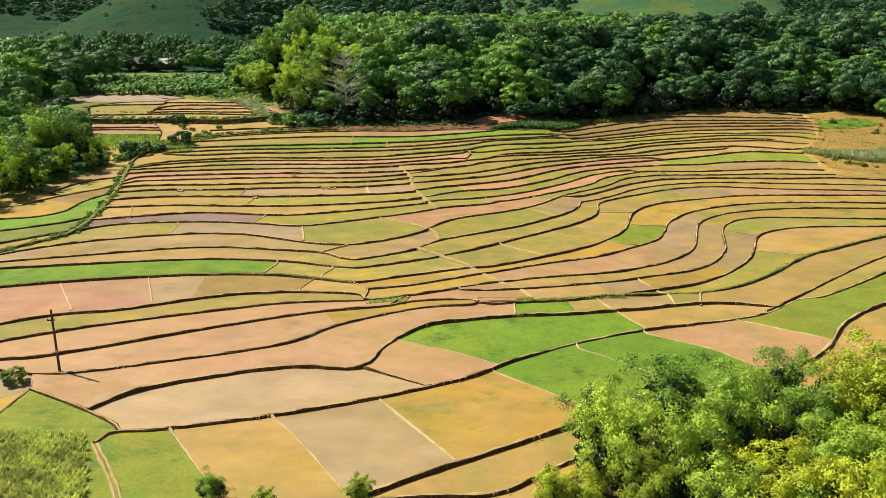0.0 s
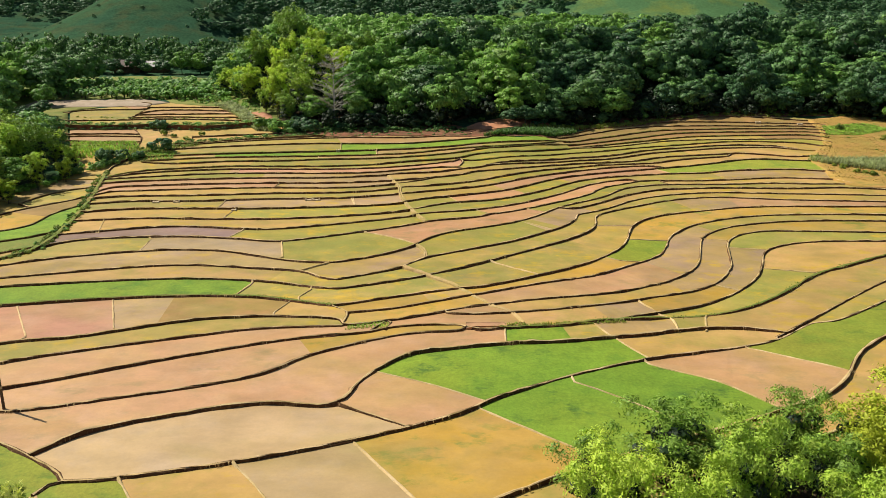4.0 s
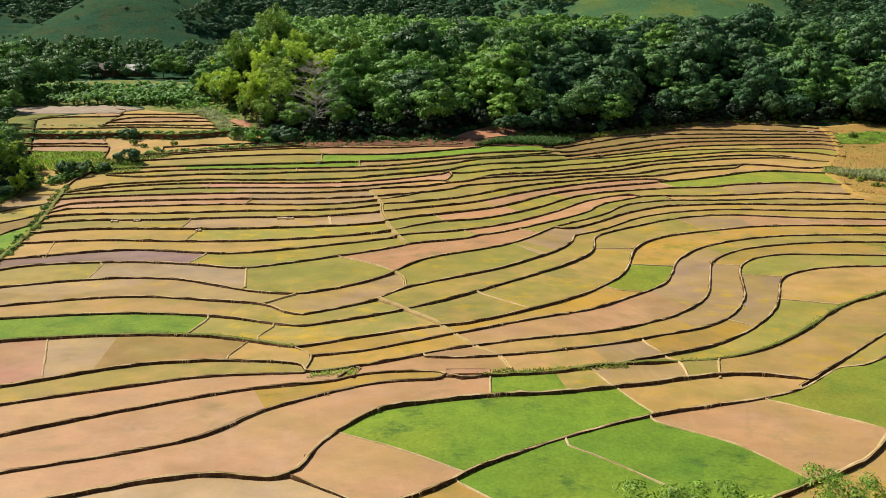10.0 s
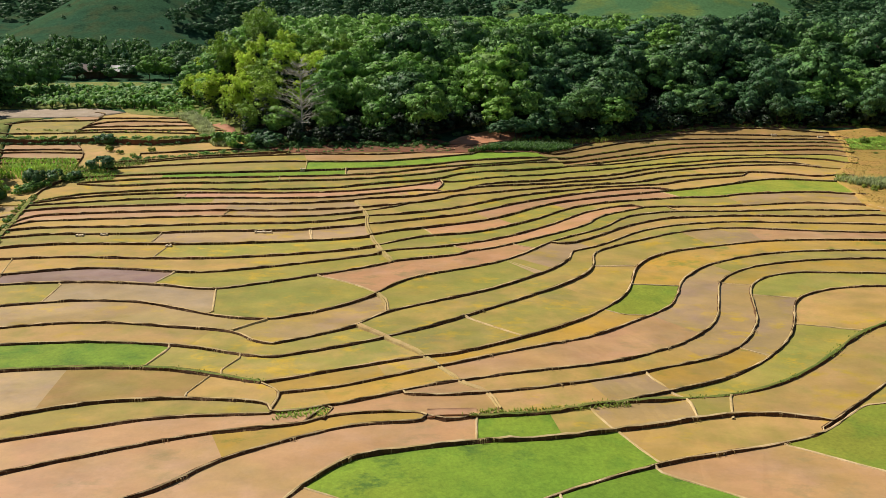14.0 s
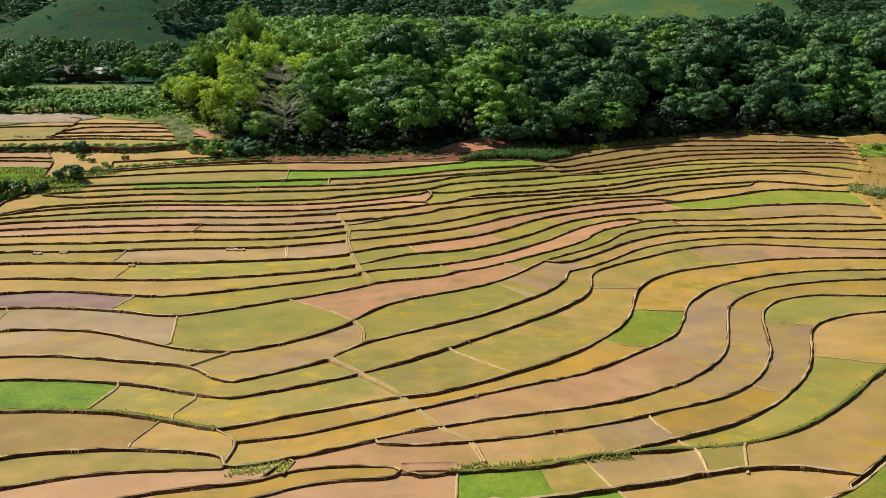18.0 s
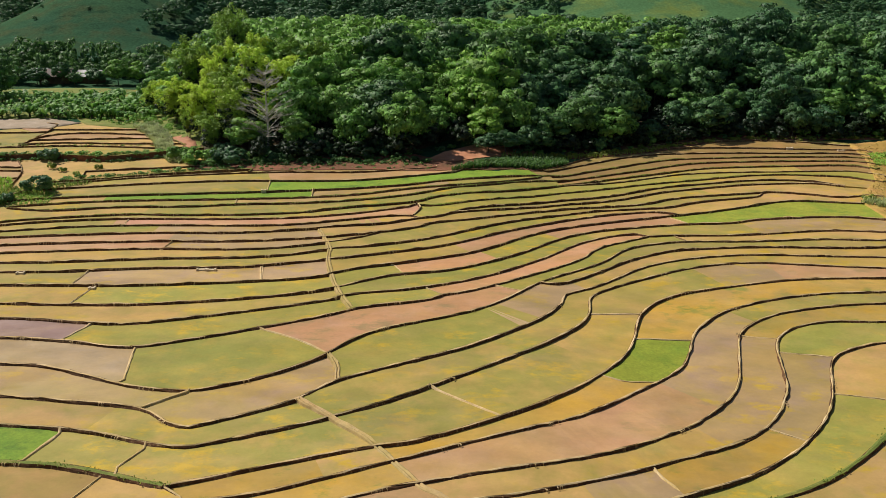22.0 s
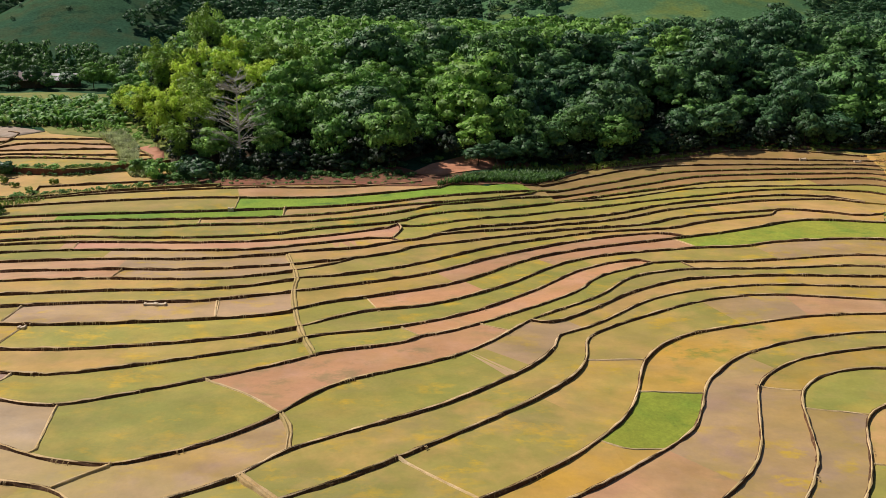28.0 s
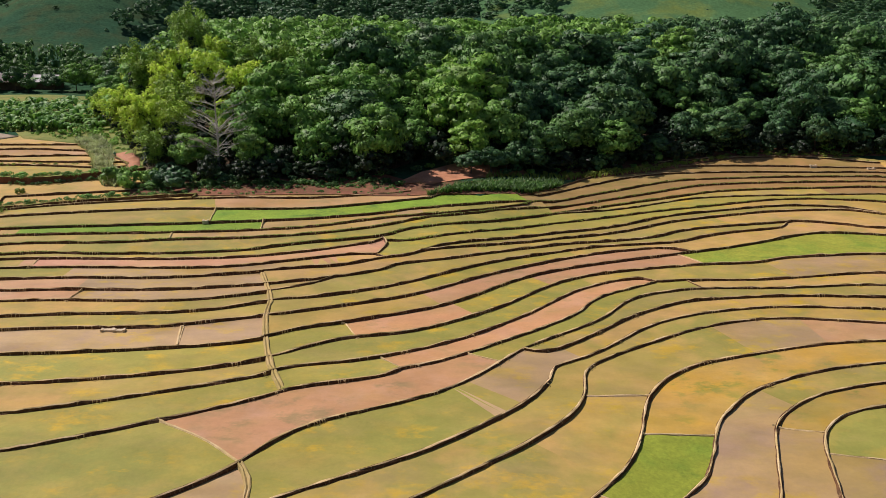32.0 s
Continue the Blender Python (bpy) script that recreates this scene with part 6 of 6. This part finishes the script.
def straw_marks():
    """Bunches of dry straw and washed-out notches on the muddy banks."""
    rng = np.random.default_rng(92)
    V, F = [], []
    for kind, w, h, rows in RIDGES:
        if kind not in ("bund", "grassy") or len(rows) < 8:
            continue
        ww = w * 0.42
        k = 2
        while k < len(rows) - 2:
            k += int(rng.integers(2, 14)) * (1 if rows[k][0][1] > 130 else 3)
            if k >= len(rows) - 2:
                break
            p, nrm, za, zb = rows[k]
            side = -1.0 if za <= zb else 1.0
            d = np.array([nrm[1], -nrm[0]])
            lo, hi = min(za, zb), max(max(za, zb) + 0.05, min(za, zb) + h * 0.62)
            for j in range(int(rng.integers(2, 8))):
                q = p + d * rng.normal(0, 0.55)
                c = rng.uniform(0.02, 0.05)
                top, bot = hi + rng.uniform(-0.04, 0.06), lo + rng.uniform(0.0, 0.5) * (hi - lo)
                a, b = q + nrm * side * (ww / 2 - 0.06), q + nrm * side * (ww / 2 + 0.07 + rng.uniform(0, 0.08))
                i = len(V)
                for e, z in ((a, top), (b, top - 0.05), (b + nrm * side * 0.05, bot)):
                    V.append((*(e - d * c), z))
                    V.append((*(e + d * c), z))
                F += [(i, i + 1, i + 3, i + 2), (i + 2, i + 3, i + 5, i + 4)]
    tagged(mesh_object("dry_straw", V, F, STRAW), "bunches of pale dry straw on the bunds", "straw", kind="stuff")


straw_marks()


# ---------------------------------------------------------------- banana grove
def banana_mesh(seed):
    rng = random.Random(seed)
    parts = []
    for k in range(9):
        a = rng.uniform(0, 6.28)
        L, w = rng.uniform(1.6, 2.5), rng.uniform(0.34, 0.48)
        up = rng.uniform(0.5, 1.5)
        v, f = [], []
        for i in range(6):
            t = i / 5
            r, z = L * t * 0.85, 0.55 + up * math.sin(t * 2.2) * 1.25 - t * t * 0.5
            ww = w * math.sin(math.pi * (0.12 + 0.86 * t)) + 0.02
            c, s = math.cos(a), math.sin(a)
            v += [(c * r - s * ww, s * r + c * ww, z - 0.06), (c * r, s * r, z), (c * r + s * ww, s * r - c * ww, z - 0.06)]
        for i in range(5):
            f += [(i * 3, i * 3 + 1, i * 3 + 4, i * 3 + 3), (i * 3 + 1, i * 3 + 2, i * 3 + 5, i * 3 + 4)]
        parts.append((v, f))
    return data_mesh("leaf_crown", *join(parts), LEAF["mid"])


BANANA = [[("stem", data_mesh("stem", *tube([(0, 0, -0.2), (0.03, 0, 0.4), (0, 0.03, 0.8)], [0.16, 0.13, 0.08], 7), BARK)), ("leaf_crown", banana_mesh(100 + k))] for k in range(3)]
_r = random.Random(95)
for x, y in scatter(_r, -122, -56, 247, 282, 2.2, lambda x, y: y > 246 + 0.02 * x and x < -60 + (y - 248) * 0.1, 9000, 290):
    plant("banana_plant", _r.choice(BANANA), x, y, _r.uniform(0.55, 1.45), _r.uniform(0, 6.28), "broad-leaved green banana plant in the valley grove", "banana plant", "banana grove", z=float(ground_z(x, y)))


# ---------------------------------------------------------------- hamlet
def box(x0, x1, y0, y1, z0, z1):
    v = [(x, y, z) for z in (z0, z1) for x, y in ((x0, y0), (x1, y0), (x1, y1), (x0, y1))]
    return v, [(3, 2, 1, 0), (4, 5, 6, 7), (0, 1, 5, 4), (1, 2, 6, 5), (2, 3, 7, 6), (3, 0, 4, 7)]


def house(x, y, turn, w, d, h, roof_mat, label):
    root = new("house")
    root.location, root.rotation_euler = (x, y, float(ground_z(x, y))), (0, 0, turn)
    for a, b, c, e in ((-w / 2, w / 2, -d / 2, -d / 2 + 0.15), (-w / 2, w / 2, d / 2 - 0.15, d / 2), (-w / 2, -w / 2 + 0.15, -d / 2 + 0.15, d / 2 - 0.15), (w / 2 - 0.15, w / 2, -d / 2 + 0.15, d / 2 - 0.15)):
        mesh_object("wall", *box(a, b, c, e, -0.4, h), TIMBER, root)
    o, r = 0.6, h + d * 0.32
    for s in (-1, 1):
        v = [(-w / 2 - o, s * (d / 2 + o), h - 0.25), (w / 2 + o, s * (d / 2 + o), h - 0.25), (w / 2 + o, 0, r), (-w / 2 - o, 0, r)]
        v += [(a, b, c + 0.08) for a, b, c in v]
        mesh_object("roof", v, [(0, 1, 2, 3), (7, 6, 5, 4), (0, 4, 5, 1), (1, 5, 6, 2), (2, 6, 7, 3), (3, 7, 4, 0)], roof_mat, root, "sloping metal roof sheet")
    for s in (-1, 1):
        v = [(s * w / 2, -d / 2, h), (s * w / 2, d / 2, h), (s * w / 2, 0, r - 0.05), (s * (w / 2 - 0.12), -d / 2, h), (s * (w / 2 - 0.12), d / 2, h), (s * (w / 2 - 0.12), 0, r - 0.05)]
        mesh_object("gable", v, [(0, 1, 2), (5, 4, 3), (0, 3, 4, 1), (1, 4, 5, 2), (2, 5, 3, 0)], TIMBER, root)
    mesh_object("door", *box(-0.5, 0.5, -d / 2 - 0.06, -d / 2 - 0.005, 0, 2.0), TIMBER, root)
    for k in (-1, 1):
        win = mesh_object("window", *box(k * w * 0.32 - 0.5, k * w * 0.32 + 0.5, -d / 2 - 0.05, -d / 2 - 0.005, 0.9, 1.9), TIMBER, root)
        mesh_object("pane", *box(k * w * 0.32 - 0.4, k * w * 0.32 + 0.4, -d / 2 - 0.07, -d / 2 - 0.055, 1.0, 1.8), GLASS, win)
    return tagged(root, label, "house", "far hamlet")


house(-112, 316, 0.15, 9, 6, 2.3, DARKTIN, "low dark timber house with a rusty roof")
house(-102, 318, -0.1, 7, 5, 2.3, TIN, "small timber house with a pale tin roof")
house(-117.5, 321, 0.3, 6, 4.5, 2.3, TIN, "small timber house with a pale tin roof")
house(-147, 262, 0.3, 5, 4, 2.4, TIN, "small hut with a pale tin roof among trees")
for k, x, y, sc in ((4, -108, 311, 0.62), (0, -116, 311, 0.5), (4, -98, 312, 0.62), (1, -92, 314, 0.6), (4, -103, 308, 0.42), (0, -123, 313, 0.5), (1, -86, 316, 0.55), (4, -112, 308, 0.25)):
    plant("hamlet_tree", BROAD[k], x, y, sc, x, "small dark tree in front of the hamlet", "tree", "hamlet trees", z=float(ground_z(x, y)))


# ---------------------------------------------------------------- power pole and weirs
def power_pole(x, y, height):
    root = new("power_pole")
    root.location = (x, y, land(x, y))
    v, f = tube([(0, 0, -0.5), (0, 0, height * 0.5), (0, 0, height)], [0.15, 0.125, 0.10], 10)
    mesh_object("post", v, f, TIMBER, root)
    mesh_object("crossarm", *box(-0.55, 0.25, -0.05, 0.05, height - 1.25, height - 1.13), TIMBER, root)
    for a in (-0.48, -0.1, 0.18):
        mesh_object("insulator", *tube([(a, 0, height - 1.13), (a, 0, height - 1.02), (a, 0, height - 0.95)], [0.05, 0.07, 0.03], 8), CONCRETE, root)
    mesh_object("collar", *tube([(0, 0, height * 0.31), (0, 0, height * 0.35)], [0.17, 0.17], 10), CONCRETE, root, "pale band round the post")
    return tagged(root, "slim dark wooden power pole standing on a bund", "power pole")


power_pole(-40.8, 81.0, 7.0)


def weir(x, y, turn, length):
    root = new("weir")
    root.location, root.rotation_euler = (x, y, land(x, y)), (0, 0, turn)
    mesh_object("slab", *box(-length / 2, length / 2, -0.26, 0.24, -0.3, 0.20), CONCRETE, root)
    for s in (-1, 1):
        mesh_object("cheek", *box(s * length / 2 - 0.12, s * length / 2 + 0.12, -0.32, 0.28, -0.3, 0.27), CONCRETE, root)
    return tagged(root, "small pale cement spillway set in a bund", "spillway", "spillways")


weir(-22.1, 153.1, 0.05, 1.12)
weir(-20.8, 153.0, 0.05, 0.98)
weir(-48.9, 151.5, 0.05, 0.84)
weir(-45.4, 151.9, 0.05, 0.84)
weir(-33.9, 146.4, 0.05, 0.56)
weir(85.2, 228.7, 0.05, 1.12)
weir(95.9, 227.7, 0.05, 1.12)
weir(-21.0, 188.3, 0.05, 0.63)
